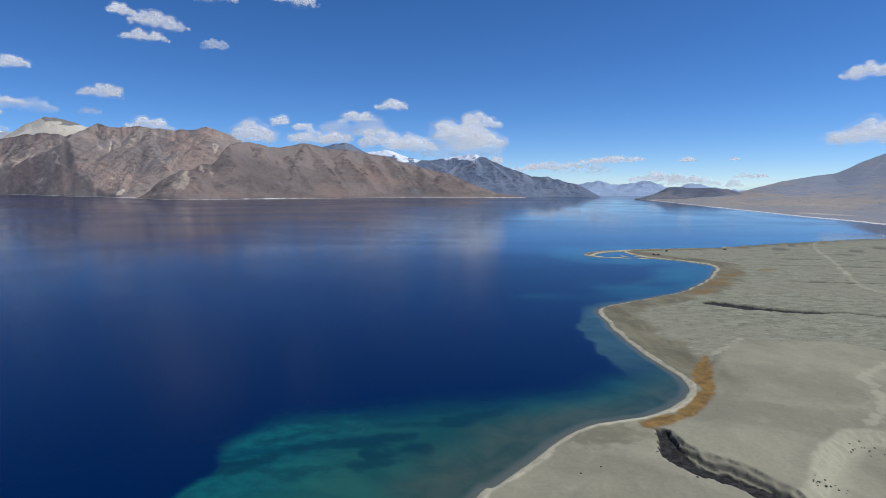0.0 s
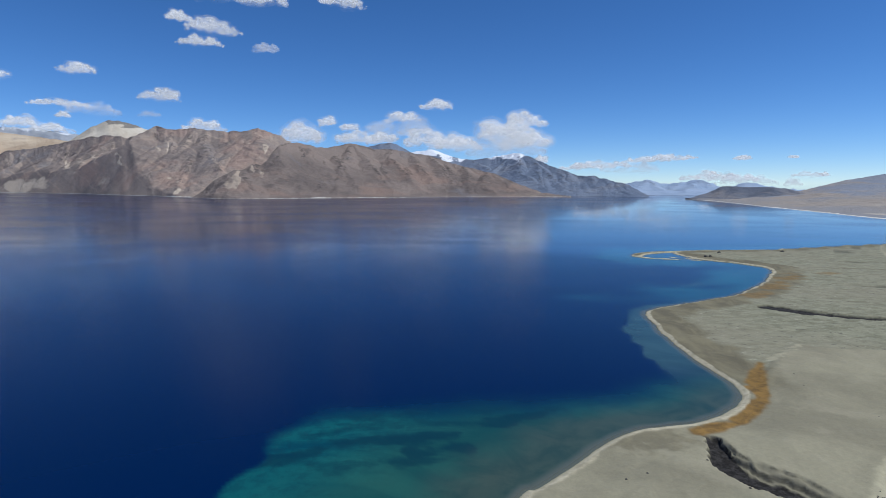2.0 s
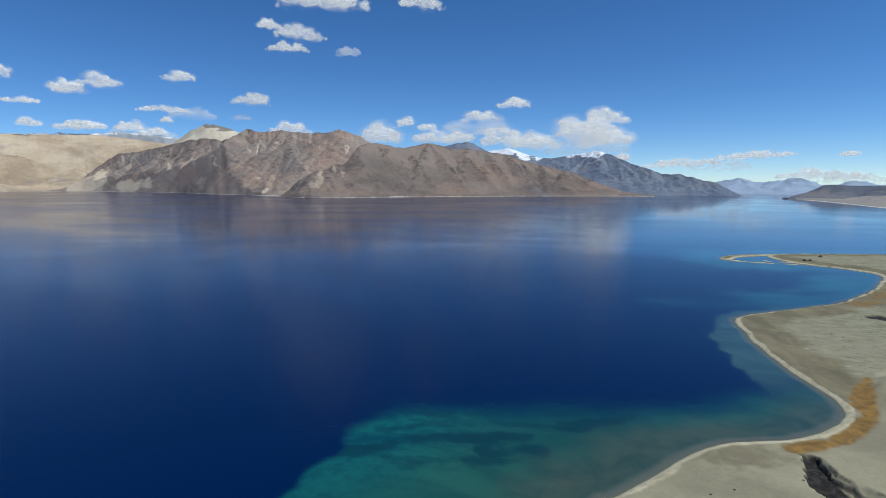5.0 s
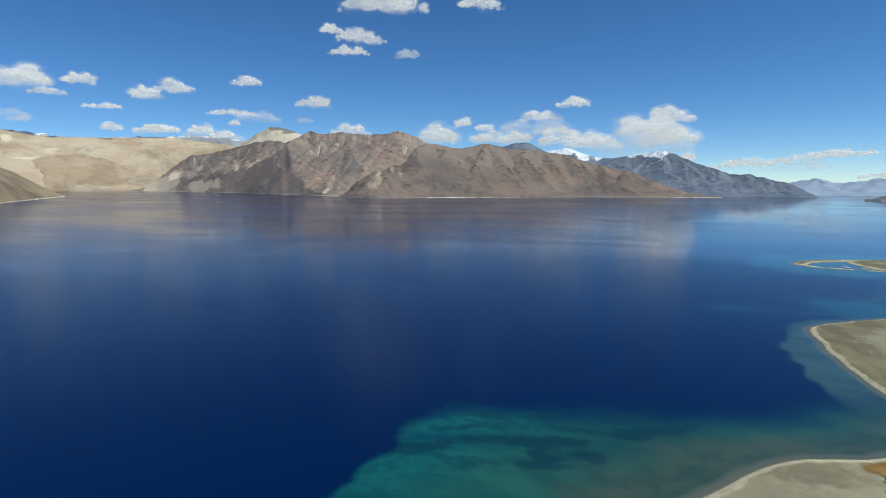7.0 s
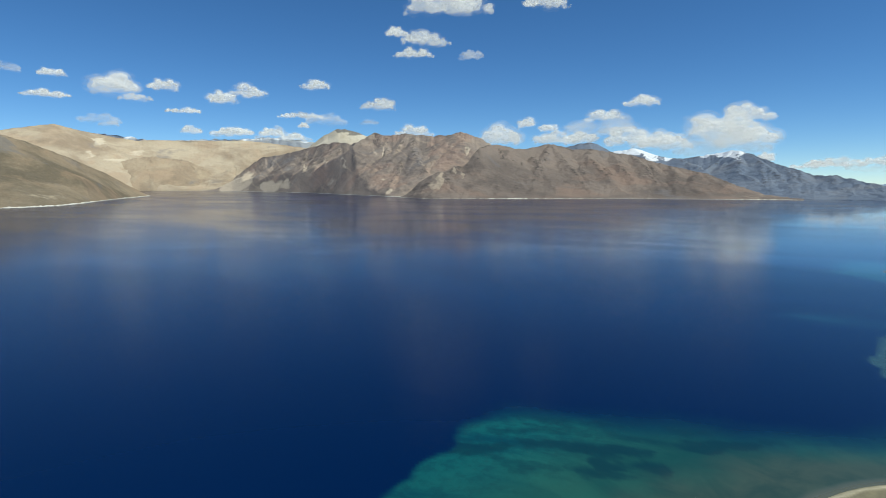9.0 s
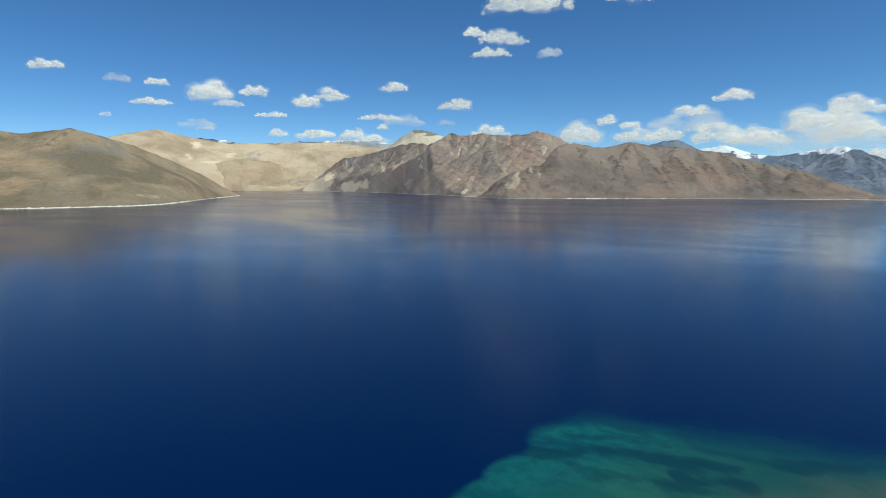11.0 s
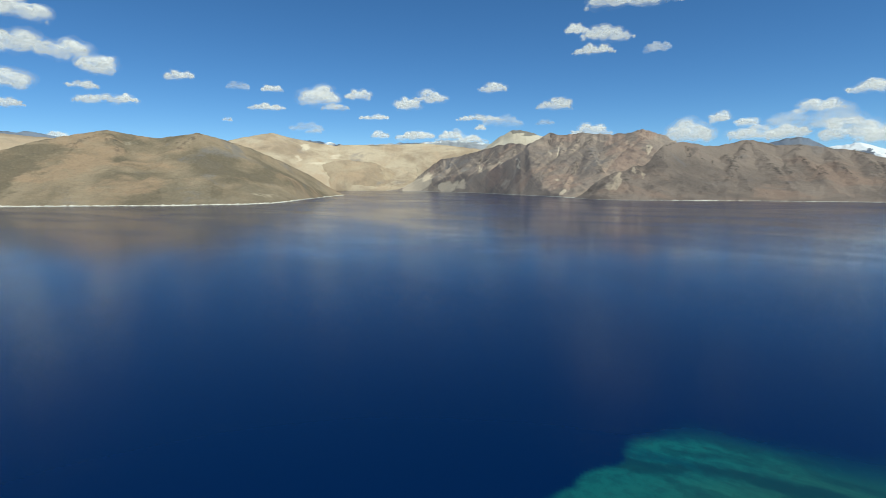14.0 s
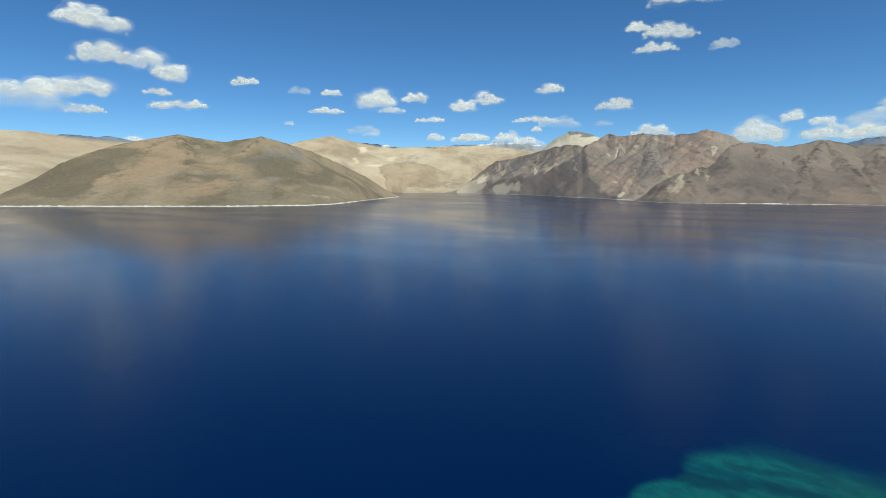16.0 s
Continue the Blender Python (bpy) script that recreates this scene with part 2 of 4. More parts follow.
def ground_material():
    n = Nodes("shore_ground")
    p = n.place()
    shore, dune, wet, salt, track, cut = [n.value(k) for k in ("shore", "dune", "wet", "salt", "track", "cut")]
    big = n.noise(p, 0.02, 4, 0.6, 0.5)
    comb = n.noise(n.scaled(p, 0.6, 1.0, 1), 0.3, 6, 0.7, 0.6)
    fine = n.noise(p, 1.3, 5, 0.7)
    gravel = n.mix(n.band(comb, 0.34, 0.66), (0.187, 0.184, 0.121), (0.294, 0.291, 0.201))
    gravel = n.mix(n.band(big, 0.35, 0.7, 0, 0.5), gravel, (0.261, 0.238, 0.166))
    fleck = n.noise(n.scaled(p, 0.7, 1.0, 1), 0.75, 4, 0.65)
    gravel = n.mix(n.band(fleck, 0.60, 0.68, 0, 0.6), gravel, (0.418, 0.404, 0.309))
    gravel = n.mix(n.band(fleck, 0.40, 0.32, 0, 0.75), gravel, (0.09, 0.085, 0.075))
    sand = n.mix(n.band(n.noise(p, 0.035, 5, 0.6, 0.8), 0.36, 0.64), (0.242, 0.225, 0.153), (0.312, 0.291, 0.197))
    sand = n.mix(n.band(n.noise(p, 0.09, 4, 0.6, 1.0), 0.5, 0.72, 0, 0.5), sand, (0.348, 0.319, 0.224))
    c = n.mix(dune, gravel, sand)
    damp = n.mix(n.band(n.noise(n.scaled(p, 1, 0.5, 1), 0.12, 5, 0.65, 0.8), 0.35, 0.65), (0.126, 0.112, 0.072), (0.217, 0.194, 0.118))
    c = n.mix(n.value("damp"), c, damp)
    weed = n.mix(n.band(n.noise(p, 0.3, 5, 0.65, 0.8), 0.3, 0.7), (0.139, 0.086, 0.026), (0.287, 0.170, 0.046))
    c = n.mix(wet, c, weed)
    crust = n.mix(n.band(n.noise(p, 0.5, 5, 0.65), 0.3, 0.7), (0.400, 0.361, 0.247), (0.592, 0.540, 0.383))
    c = n.mix(salt, c, crust)
    c = n.mix(n.math("MULTIPLY", track, 1.0), c, (0.409, 0.381, 0.261))
    # near-black stands in for the shade inside gully, creek and rills
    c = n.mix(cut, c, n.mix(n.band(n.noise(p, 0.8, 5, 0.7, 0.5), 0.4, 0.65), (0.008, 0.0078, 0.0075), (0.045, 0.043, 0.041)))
    bed = n.mix(n.noise(p, 0.15, 4), (0.174, 0.170, 0.118), (0.278, 0.256, 0.177))
    c = n.mix(n.band(shore, -1.0, 0.3), bed, c)
    c = n.mix(n.band(fine, 0.3, 0.75, 0.35, 0.0), c, n.mix(0.5, c, (0.1, 0.09, 0.08)))
    n.bump(n.math("ADD", n.math("MULTIPLY", fine, 0.5), comb), 0.5, 0.35)
    return n.done(c, 0.95, 0.15)


def water_material():
    """Deep blue lake: its body colour by depth and bed, a glossy rippled surface, clear at the very edge."""
    n = Nodes("lake_water")
    p = n.place()
    shelf, shore, weed = n.value("shelf"), n.value("shore"), n.value("weed")
    bed = n.noise(n.scaled(p, 0.5, 1.2, 1), 0.045, 5, 0.6, 1.2)
    deep = n.mix(n.noise(p, 0.004, 3), (0.0003, 0.0085, 0.047), (0.0005, 0.0128, 0.064))
    teal = n.mix(n.band(bed, 0.36, 0.6), (0.004, 0.054, 0.076), (0.011, 0.116, 0.110))
    mottle = n.noise(p, 0.45, 5, 0.7, 0.4)
    teal = n.mix(n.band(mottle, 0.35, 0.6, 0.45, 0.0), teal, (0.006, 0.045, 0.062))
    teal = n.mix(n.band(mottle, 0.55, 0.75, 0.0, 0.4), teal, (0.02, 0.13, 0.12))
    c = n.mix(shelf, deep, teal)
    dark = n.math("ADD", weed, n.math("MULTIPLY", n.math("SUBTRACT", n.noise(n.scaled(p, 0.55, 1.0, 1), 0.08, 6, 0.7, 0.8), 0.5), 1.2))
    rocky = n.mix(n.band(bed, 0.35, 0.65), (0.026, 0.064, 0.082), (0.042, 0.092, 0.108))
    c = n.mix(n.value("cove"), c, rocky)
    c = n.mix(n.math("MULTIPLY", n.value("bay"), n.band(bed, 0.3, 0.65, 0.45, 1.0)), c, (0.02, 0.105, 0.15))
    murk = n.mix(n.band(n.noise(n.scaled(p, 1, 1, 1), 0.12, 4, 0.6, 0.6), 0.3, 0.7), (0.026, 0.056, 0.052), (0.052, 0.078, 0.064))
    olive = n.mix(n.band(bed, 0.35, 0.65), (0.011, 0.06, 0.058), (0.022, 0.09, 0.074))
    c = n.mix(n.math("MULTIPLY", shelf, n.band(shore, 40.0, 17.0, 0, 0.9)), c, olive)
    c = n.mix(n.math("MULTIPLY", n.band(shelf, 0.1, 0.6), n.band(dark, 0.1, 1.0, 0, 0.72)), c, (0.004, 0.028, 0.046))
    c = n.mix(n.math("MULTIPLY", shelf, n.band(n.math("ADD", shore, n.math("MULTIPLY", bed, 7.0)), 21.0, 9.0, 0, 0.95)), c, murk)
    c = n.mix(n.band(shore, 2.4, 0.2, 0, 0.85), c, (0.15, 0.165, 0.145))
    n.bump(n.noise(n.scaled(p, 1, 1, 1), 0.35, 3, 0.6), 0.012, 0.3)
    slick = n.noise(n.scaled(p, 0.6, 1.3, 1), 0.0045, 4, 0.6, 1.0)
    n.done(c, n.mix(n.value("calm"), n.band(slick, 0.38, 0.64, 0.255, 0.205), n.band(slick, 0.38, 0.64, 0.115, 0.05)), n.band(n.value("calm"), 0.58, 1.0, 0.23, 0.95))
    n.put(n.bsdf, "IOR", 1.333)
    n.put(n.bsdf, "Specular Tint", (0.5, 0.84, 1.0, 1))
    clear = n.add("BsdfTransparent")
    clear.inputs["Color"].default_value = (0.75, 0.86, 0.84, 1)
    both = n.add("MixShader")
    n.put(both, 0, n.band(shore, 0.0, 2.0, 0.6, 1.0))
    n.put(both, 1, clear.outputs[0])
    n.put(both, 2, n.bsdf.outputs[0])
    n.put(n.tree.nodes["Material Output"], "Surface", both.outputs[0])
    return n.mat


def cloud_material(name, thick):
    """Bright white vapour, part lit and translucent, part glowing in place of daylight scattered inside it; the outer
    shells let most of the light past.
    """
    n = Nodes(name)
    p = n.place()
    white = n.add("BsdfDiffuse", Color=(0.95, 0.95, 0.95, 1))
    through_it = n.add("BsdfTranslucent", Color=(0.95, 0.95, 0.96, 1))
    scatter = n.add("MixShader")
    n.put(scatter, 0, 0.38)
    n.put(scatter, 1, white.outputs[0])
    n.put(scatter, 2, through_it.outputs[0])
    # added emission that brightens the clouds, which are no light source
    glow = n.add("Emission", Color=(0.97, 0.98, 1.0, 1), Strength=0.68)
    lit = n.add("MixShader")
    n.put(lit, 0, 0.6)
    n.put(lit, 1, scatter.outputs[0])
    n.put(lit, 2, glow.outputs[0])
    body = lit
    if thick < 1:
        torn = n.math("ADD", n.math("MULTIPLY", n.noise(n.scaled(p, 0.7, 0.7, 1.5), 0.009, 3, 0.55, 0.3), 0.6), n.math("MULTIPLY", n.noise(n.scaled(p, 0.75, 0.75, 1.4), 0.03, 2.5, 0.55, 0.4), 0.4))
        ragged = n.band(torn, 0.36, 0.64, max(0.0, thick * 1.1 - 0.35), thick * 1.45)
        rise = n.add("SeparateXYZ")
        n.put(rise, 0, n.add("TexCoord").outputs["Generated"])
        ragged = n.math("MULTIPLY", ragged, n.band(rise.outputs[2], -0.05, 0.5, 0.25, 1.0))
        clear = n.add("BsdfTransparent")
        body = n.add("MixShader")
        n.put(body, 0, ragged)
        n.put(body, 1, clear.outputs[0])
        n.put(body, 2, lit.outputs[0])
    n.put(n.tree.nodes["Material Output"], "Surface", body.outputs[0])
    return n.mat


SALT, GROUND, WATER = salt_material(), ground_material(), water_material()
VAPOUR = [cloud_material(*q) for q in (("cloud_core", 0.5), ("cloud_veil", 0.32), ("cloud_mist", 0.19), ("cloud_wisp", 0.085), ("cloud_haze", 0.05))]


def part(name, mesh, material, parent, label=""):
    ob = new(name, mesh)
    mesh.materials.append(material)
    ob.parent = parent
    return tagged(ob, label)


# ---- the shore: outlines in plan ----
SHORE = rounded([(-4800, -1600), (-1600, -700), (-420, -230), (-110, -60), (-30, 15), (-6, 52), (5, 75), (8, 78), (15, 86), (20, 92), (27, 98), (34, 101),
                 (42, 104), (49, 110), (54, 117), (55.5, 124), (55, 130), (54, 139), (53, 155), (54, 174), (56, 192), (61, 200), (70, 206),
                 (85, 217), (101, 229), (118, 247), (132, 268), (145, 289), (150, 306), (145, 317), (137, 326), (128, 336), (122, 352),
                 (124, 372), (157, 385), (189, 392), (243, 415), (288, 433), (333, 451), (373, 462), (480, 470), (640, 440)], 6)
LAND = np.concatenate([SHORE, [(4900, -300), (4900, -4900), (-4900, -4900)]])
BARS = [rounded([(93, 349), (98, 358), (106, 366), (122, 373), (150, 382)]), rounded([(93, 349), (98, 341.5), (114, 336), (128, 333)]),
        rounded([(113, 346), (126, 340), (132, 336)])]
SHELF = rounded([(-48, 30), (-41, 55), (-39, 66), (-39.5, 75), (-36, 83), (-37.5, 92), (-34, 103), (-22, 112), (-8, 115), (8, 117.5), (20, 119), (36, 129), (44, 140),
                 (44, 157), (47, 174), (50, 190), (55, 203), (68, 212), (84, 226), (98, 240), (108, 262), (122, 284), (140, 315), (190, 320),
                 (180, 150), (60, 60), (0, 10)], 6, True)
DUNE = rounded([(42, 98), (52, 112), (62, 124), (72, 140), (82, 151), (86, 154.5), (92, 152), (106, 151), (113, 149), (118, 141), (130, 133), (165, 125), (300, 110), (300, -200), (-40, -200), (-30, 35), (-4, 58), (10, 82), (24, 98), (36, 102)], 6, True)
GULLY = rounded([(39.6, 96), (39.2, 92), (38.5, 88), (38.2, 84), (39.7, 81), (42.6, 78.6), (45.6, 75.5), (50, 70), (58, 62), (80, 48)])
BRINK = rounded([(40.6, 96), (41.2, 92), (41.6, 89), (43, 86), (46, 83.6), (48.6, 80.6), (50.6, 76), (54, 70), (62, 61), (84, 49)])
WALL = np.concatenate([GULLY, BRINK[::-1]])
CREEK = rounded([(103, 203), (108, 199), (114, 195), (126, 189.5), (142, 187.5), (151, 182), (170, 176), (210, 160)])
TRACK = rounded([(300, 440), (262, 385), (231, 325), (212, 290), (205, 277), (190, 250), (182, 228), (196, 190)])
WEEDS = rounded([(68, 138), (64, 131), (60, 123), (56.5, 116), (52.5, 110.5), (47.5, 105), (43, 101), (38.5, 98)])
INLET = rounded([(105, 226), (122, 243), (138, 263), (148, 276), (156, 284), (172, 286)])
BANK = rounded([(50, 71), (53, 76), (57, 81), (62, 87), (68, 92), (72, 94.6), (77, 95), (90, 92), (120, 84), (120, 30), (60, 40)], 6, True)
PATHS = [rounded([(118, 137), (109, 131), (97, 123)]), rounded([(97, 123), (95, 117), (91, 109), (87, 104), (80, 98)]), rounded([(72, 141), (77, 146), (82, 151), (86, 155)])]
STREAKS = [(rounded([(-49, 78), (-40, 80), (-36, 83), (-32, 84), (-27, 88), (-22, 90), (-17, 92), (-8, 94)]), 1.7, 1.0), (rounded([(-35, 83), (-26, 82), (-17, 83), (-8, 85), (-5, 87)]), 1.5, 0.7),
           (rounded([(-11, 87.5), (-7, 88.5), (-3, 89.5)]), 1.5, 1.0), (rounded([(0, 99), (5, 101), (7, 103), (11, 105), (14, 108)]), 1.3, 1.0), (rounded([(-41, 101), (-29, 101.5), (-17, 102), (-10, 108), (4, 112)]), 2.8, 0.75),
           (rounded([(-1, 105.5), (3, 106.5)]), 1.6, 0.6), (rounded([(10, 117), (22, 121), (30, 125), (40, 131)]), 3.6, 0.95), (rounded([(-24, 108), (-8, 111), (10, 112), (24, 114)]), 2.6, 0.8), (rounded([(-30, 93), (-20, 97), (-8, 99), (2, 101)]), 1.4, 0.7), (rounded([(32, 115), (38, 117)]), 2.2, 0.6)]
RILLS = [rounded([(160 + 14 * k, 250 + 26 * k), (190 + 16 * k, 246 + 25 * k), (240 + 17 * k, 232 + 24 * k), (310 + 18 * k, 225 + 23 * k)]) for k in range(7)]


def lay_of_land(x, y):
    """Height of the ground and the masks of its surface, in plan."""
    wob = fbm(x * 0.09, y * 0.09, 3, 3) * 1.1 + fbm(x * 0.012, y * 0.012, 2, 5) * 1.2
    d = within(x, y, LAND)
    for bar, w in zip(BARS, (3.2, 1.5, 1.2)):
        d = np.maximum(d, w - from_line(x, y, bar))
    shore = d + wob * np.clip(np.hypot(x, y) / 160, 0.25, 1.6) * 0.55
    dune = step(-1.2, 1.2, within(x, y, DUNE) + fbm(x * 0.12, y * 0.12, 3, 9) * 1.4)
    gully = from_line(x, y, GULLY) + fbm(x * 0.5, y * 0.5, 3, 12) * 0.45
    wide = 1.1 + 1.2 * step(96, 84, y)
    cut = step(wide * 1.2, wide * 0.7, gully)
    face = gully / (gully + from_line(x, y, BRINK) + 1e-6)
    side = step(-0.25, 0.2, within(x, y, WALL) + 0.25 * fbm(x * 0.6, y * 0.6, 3, 13)) * step(97, 94.5, y)
    ledges = np.clip(face + 0.10 * np.sin(face * 19 + 3 * fbm(x * 0.25, y * 0.25, 3, 15)), 0, 1)
    seams = step(0.18, 0.4, 0.5 + 0.5 * np.sin(face * 17 + 2.0 * fbm(x * 0.25, y * 0.25, 3, 15)))
    sink = np.maximum(cut * step(97, 92, y), side * np.clip(1.02 - ledges, 0, 1))
    creek = from_line(x, y, CREEK) + fbm(x * 0.3, y * 0.3, 3, 14) * 0.8
    slot = step(5.0, 4.4, creek + 2.0 * step(107, 120, x) + 1.3 * step(122, 140, x))
    near = np.clip(np.hypot(x, y) / 120, 0.6, 3)
    salt = step(0.1, 0.5, shore) * step(2.3 * near ** 0.4, 1.6 * near ** 0.4, shore / (1 - 0.4 * step(108, 122, y)) + fbm(x * 0.15, y * 0.15, 3, 17) * 0.6)
    salt = salt * (1 - step(180, 240, x))
    band = shore + fbm(x * 0.2, y * 0.2, 3, 19) * 1.0
    thick = 0.8 + 1.8 * step(138, 121, y) - 1.2 * step(105, 97, y)
    wet = step(1.5, 2.6, band) * step(thick + 0.8, thick - 0.5, from_line(x, y, WEEDS) + fbm(x * 0.15, y * 0.15, 4, 21) * 0.8)
    damp = step(15, 10, shore + fbm(x * 0.09, y * 0.09, 4, 23) * 4) * np.maximum(step(112, 134, y), 0.75 * step(8, 3, np.hypot((x - 29) / 1.6, y - 95) + fbm(x * 0.3, y * 0.3, 3, 25) * 3)) * 0.9
    far_weed = step(5, 0.5, from_line(x, y, INLET) + fbm(x * 0.06, y * 0.12, 4, 29) * 6) * step(0.8, 2.5, shore)
    track = step(1.8, 0.5, from_line(x, y, TRACK) + fbm(x * 0.1, y * 0.1, 3, 31) * 1.3) * (0.55 + 0.35 * fbm(x * 0.03, y * 0.03, 2, 35))
    rill = sum(step(1.6, 0.3, from_line(x, y, r) + fbm(x * 0.05, y * 0.05, 3, 33 + k) * 2.5) for k, r in enumerate(RILLS))
    # heights
    up = 0.5 * step(0, 1.6, shore) + 0.2 * step(2, 14, shore) + 0.002 * np.clip(shore, 0, 300)
    up += dune * (0.5 + 0.5 * fbm(x * 0.03, y * 0.03, 3, 37)) * step(3, 14, shore)
    up += np.clip(shore / 8, 0, 1) * (fbm(x * 0.11, y * 0.11, 4, 41) * 0.22 + ridged(x * 0.05, y * 0.16, 3, 43) * 0.12 * (1 - dune))
    bank = within(x, y, BANK) + ridged(x * 0.3, y * 0.3, 3, 45) * 0.7 - 0.4
    up += 0.25 * np.exp(-(bank / 1.5)**2) - 1.7 * step(-0.2, 5.5, bank) + 0.25 * step(0, 1.5, bank) * step(6, 3.5, bank) * ridged(x * 0.35, y * 0.35, 3, 47)
    # the bank's slope is coloured pale through the same mask
    track = np.maximum(track, 0.75 * step(-0.5, 0.8, bank) * step(6.5, 3.5, bank))
    for k, path in enumerate(PATHS):
        track = np.maximum(track, 0.7 * step(1.5, 0.3, from_line(x, y, path) + fbm(x * 0.3, y * 0.3, 4, 48 + k) * 1.5))
    up -= sink * 2.3
    up -= slot * 1.1
    up -= np.clip(rill, 0, 1) * 0.45
    under = -0.35 * np.clip(-shore, 0, 6) - 0.6 * np.clip(-shore - 6, 0, 30) / 3 - 3 * step(-40, -140, shore)
    up = np.where(shore > 1.5, np.maximum(up, 0.08), up)
    z = np.where(shore > 0, up, under)
    # colour mask: painted shade on floor and slots, strata seams on the wall
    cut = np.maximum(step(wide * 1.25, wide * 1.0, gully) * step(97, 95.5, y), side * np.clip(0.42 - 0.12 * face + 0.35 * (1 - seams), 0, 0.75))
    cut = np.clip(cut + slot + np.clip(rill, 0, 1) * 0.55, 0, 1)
    return z, [("shore", shore), ("dune", dune), ("wet", np.maximum(wet, far_weed * 0.6)), ("salt", salt), ("track", track), ("cut", cut), ("damp", damp)]


def build_ground():
    turns = np.concatenate([np.arange(-43, -15, 0.13), np.arange(-15, 24, 0.2), np.arange(24, 100, 0.8), np.arange(100, 317, 4.0)])
    radii = np.concatenate([[0.01], np.geomspace(12, 62, 40, endpoint=False), np.geomspace(62, 430, 470, endpoint=False), np.geomspace(430, 4950, 70)])
    x, y = polar(turns, radii)
    z, masks = lay_of_land(x, y)
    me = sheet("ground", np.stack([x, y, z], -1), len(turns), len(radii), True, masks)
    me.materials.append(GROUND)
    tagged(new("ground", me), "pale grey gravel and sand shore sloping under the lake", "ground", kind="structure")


def build_water():
    turns = np.concatenate([np.arange(-43, 90, 0.4), np.arange(90, 317, 4.0)])
    radii = np.concatenate([[0.01], np.geomspace(14, 55, 20, endpoint=False), np.geomspace(55, 430, 190, endpoint=False), np.geomspace(430, 4950, 50)])
    x, y = polar(turns, radii)
    _, masks = lay_of_land(x, y)
    shore = -dict(masks)["shore"]
    e = within(x, y, SHELF) + fbm(x * 0.05, y * 0.05, 4, 53) * 3.0
    soft = 1.8 + 23.0 * step(86, 108, y)
    shelf = step(-0.7, soft * 0.8, e) * (0.75 + 0.25 * step(2, 22, e))
    rim = 11 - 7 * step(168, 190, y)
    cove = step(1.3 + 8 * step(205, 230, y), -0.6 - 8 * step(205, 230, y), shore - rim + fbm(x * 0.06, y * 0.06, 4, 55) * 2.5) * step(122, 140, y) * (1 - 0.62 * step(206, 222, y)) * step(520, 400, y)
    cove = np.maximum(cove, 0.75 * np.exp(-((x - 91) / 9)**2 - ((y - 252 - 0.4 * (x - 91)) / 5)**2) * (0.6 + fbm(x * 0.15, y * 0.15, 3, 56)))
    shelf = shelf * step(140, 114, y)
    bay = step(36, 6, shore + fbm(x * 0.03, y * 0.03, 4, 58) * 14) * step(204, 236, y) * step(700, 430, y)
    calm = step(-0.22, 0.2, x / (y + 60) + 0.06 * fbm(x * 0.004, y * 0.004, 3, 57)) * step(220, 420, y)
    calm = np.maximum(calm, 0.58 * step(110, 480, np.hypot(x, y)))
    weed = 0 * x
    for k, (line, w, f) in enumerate(STREAKS):
        weed = np.maximum(weed, f * step(w * 2.1, w * 0.2, from_line(x, y, line) + fbm(x * 0.11, y * 0.2, 5, 60 + k) * 2.6))
    me = sheet("water", np.stack([x, y, 0 * x], -1), len(turns), len(radii), True, [("shelf", shelf), ("shore", shore), ("weed", weed), ("cove", cove), ("bay", bay), ("calm", calm)])
    me.materials.append(WATER)
    tagged(new("water", me), "calm deep blue lake turning turquoise over the shallows", "lake", kind="structure")


# ---- mountains ----
def spurs(seed, crest, first, last, count, lean, low=-1.2):
    """Side ridges between two turns, from below the skyline down to the foot, leaning by so many degrees on their way."""
    rng = random.Random(seed)
    line = np.array(sorted(crest), float)
    out = []
    for k in range(count):
        t = first + (last - first) * (k + rng.random()) / count
        el = low + (np.interp(t, line[:, 0], line[:, 1]) - low) * rng.uniform(0.55, 0.98)
        slide, turned = lean * rng.uniform(0.5, 1.3), rng.uniform(-0.2, 0.2) * lean
        end = low + (el - low) * rng.uniform(0.0, 0.35)
        out.append([(t, el), (t + slide * 0.45 + turned, 0.5 * (el + end) + 0.1 * rng.uniform(-1, 1)), (t + slide, end)])
    return out


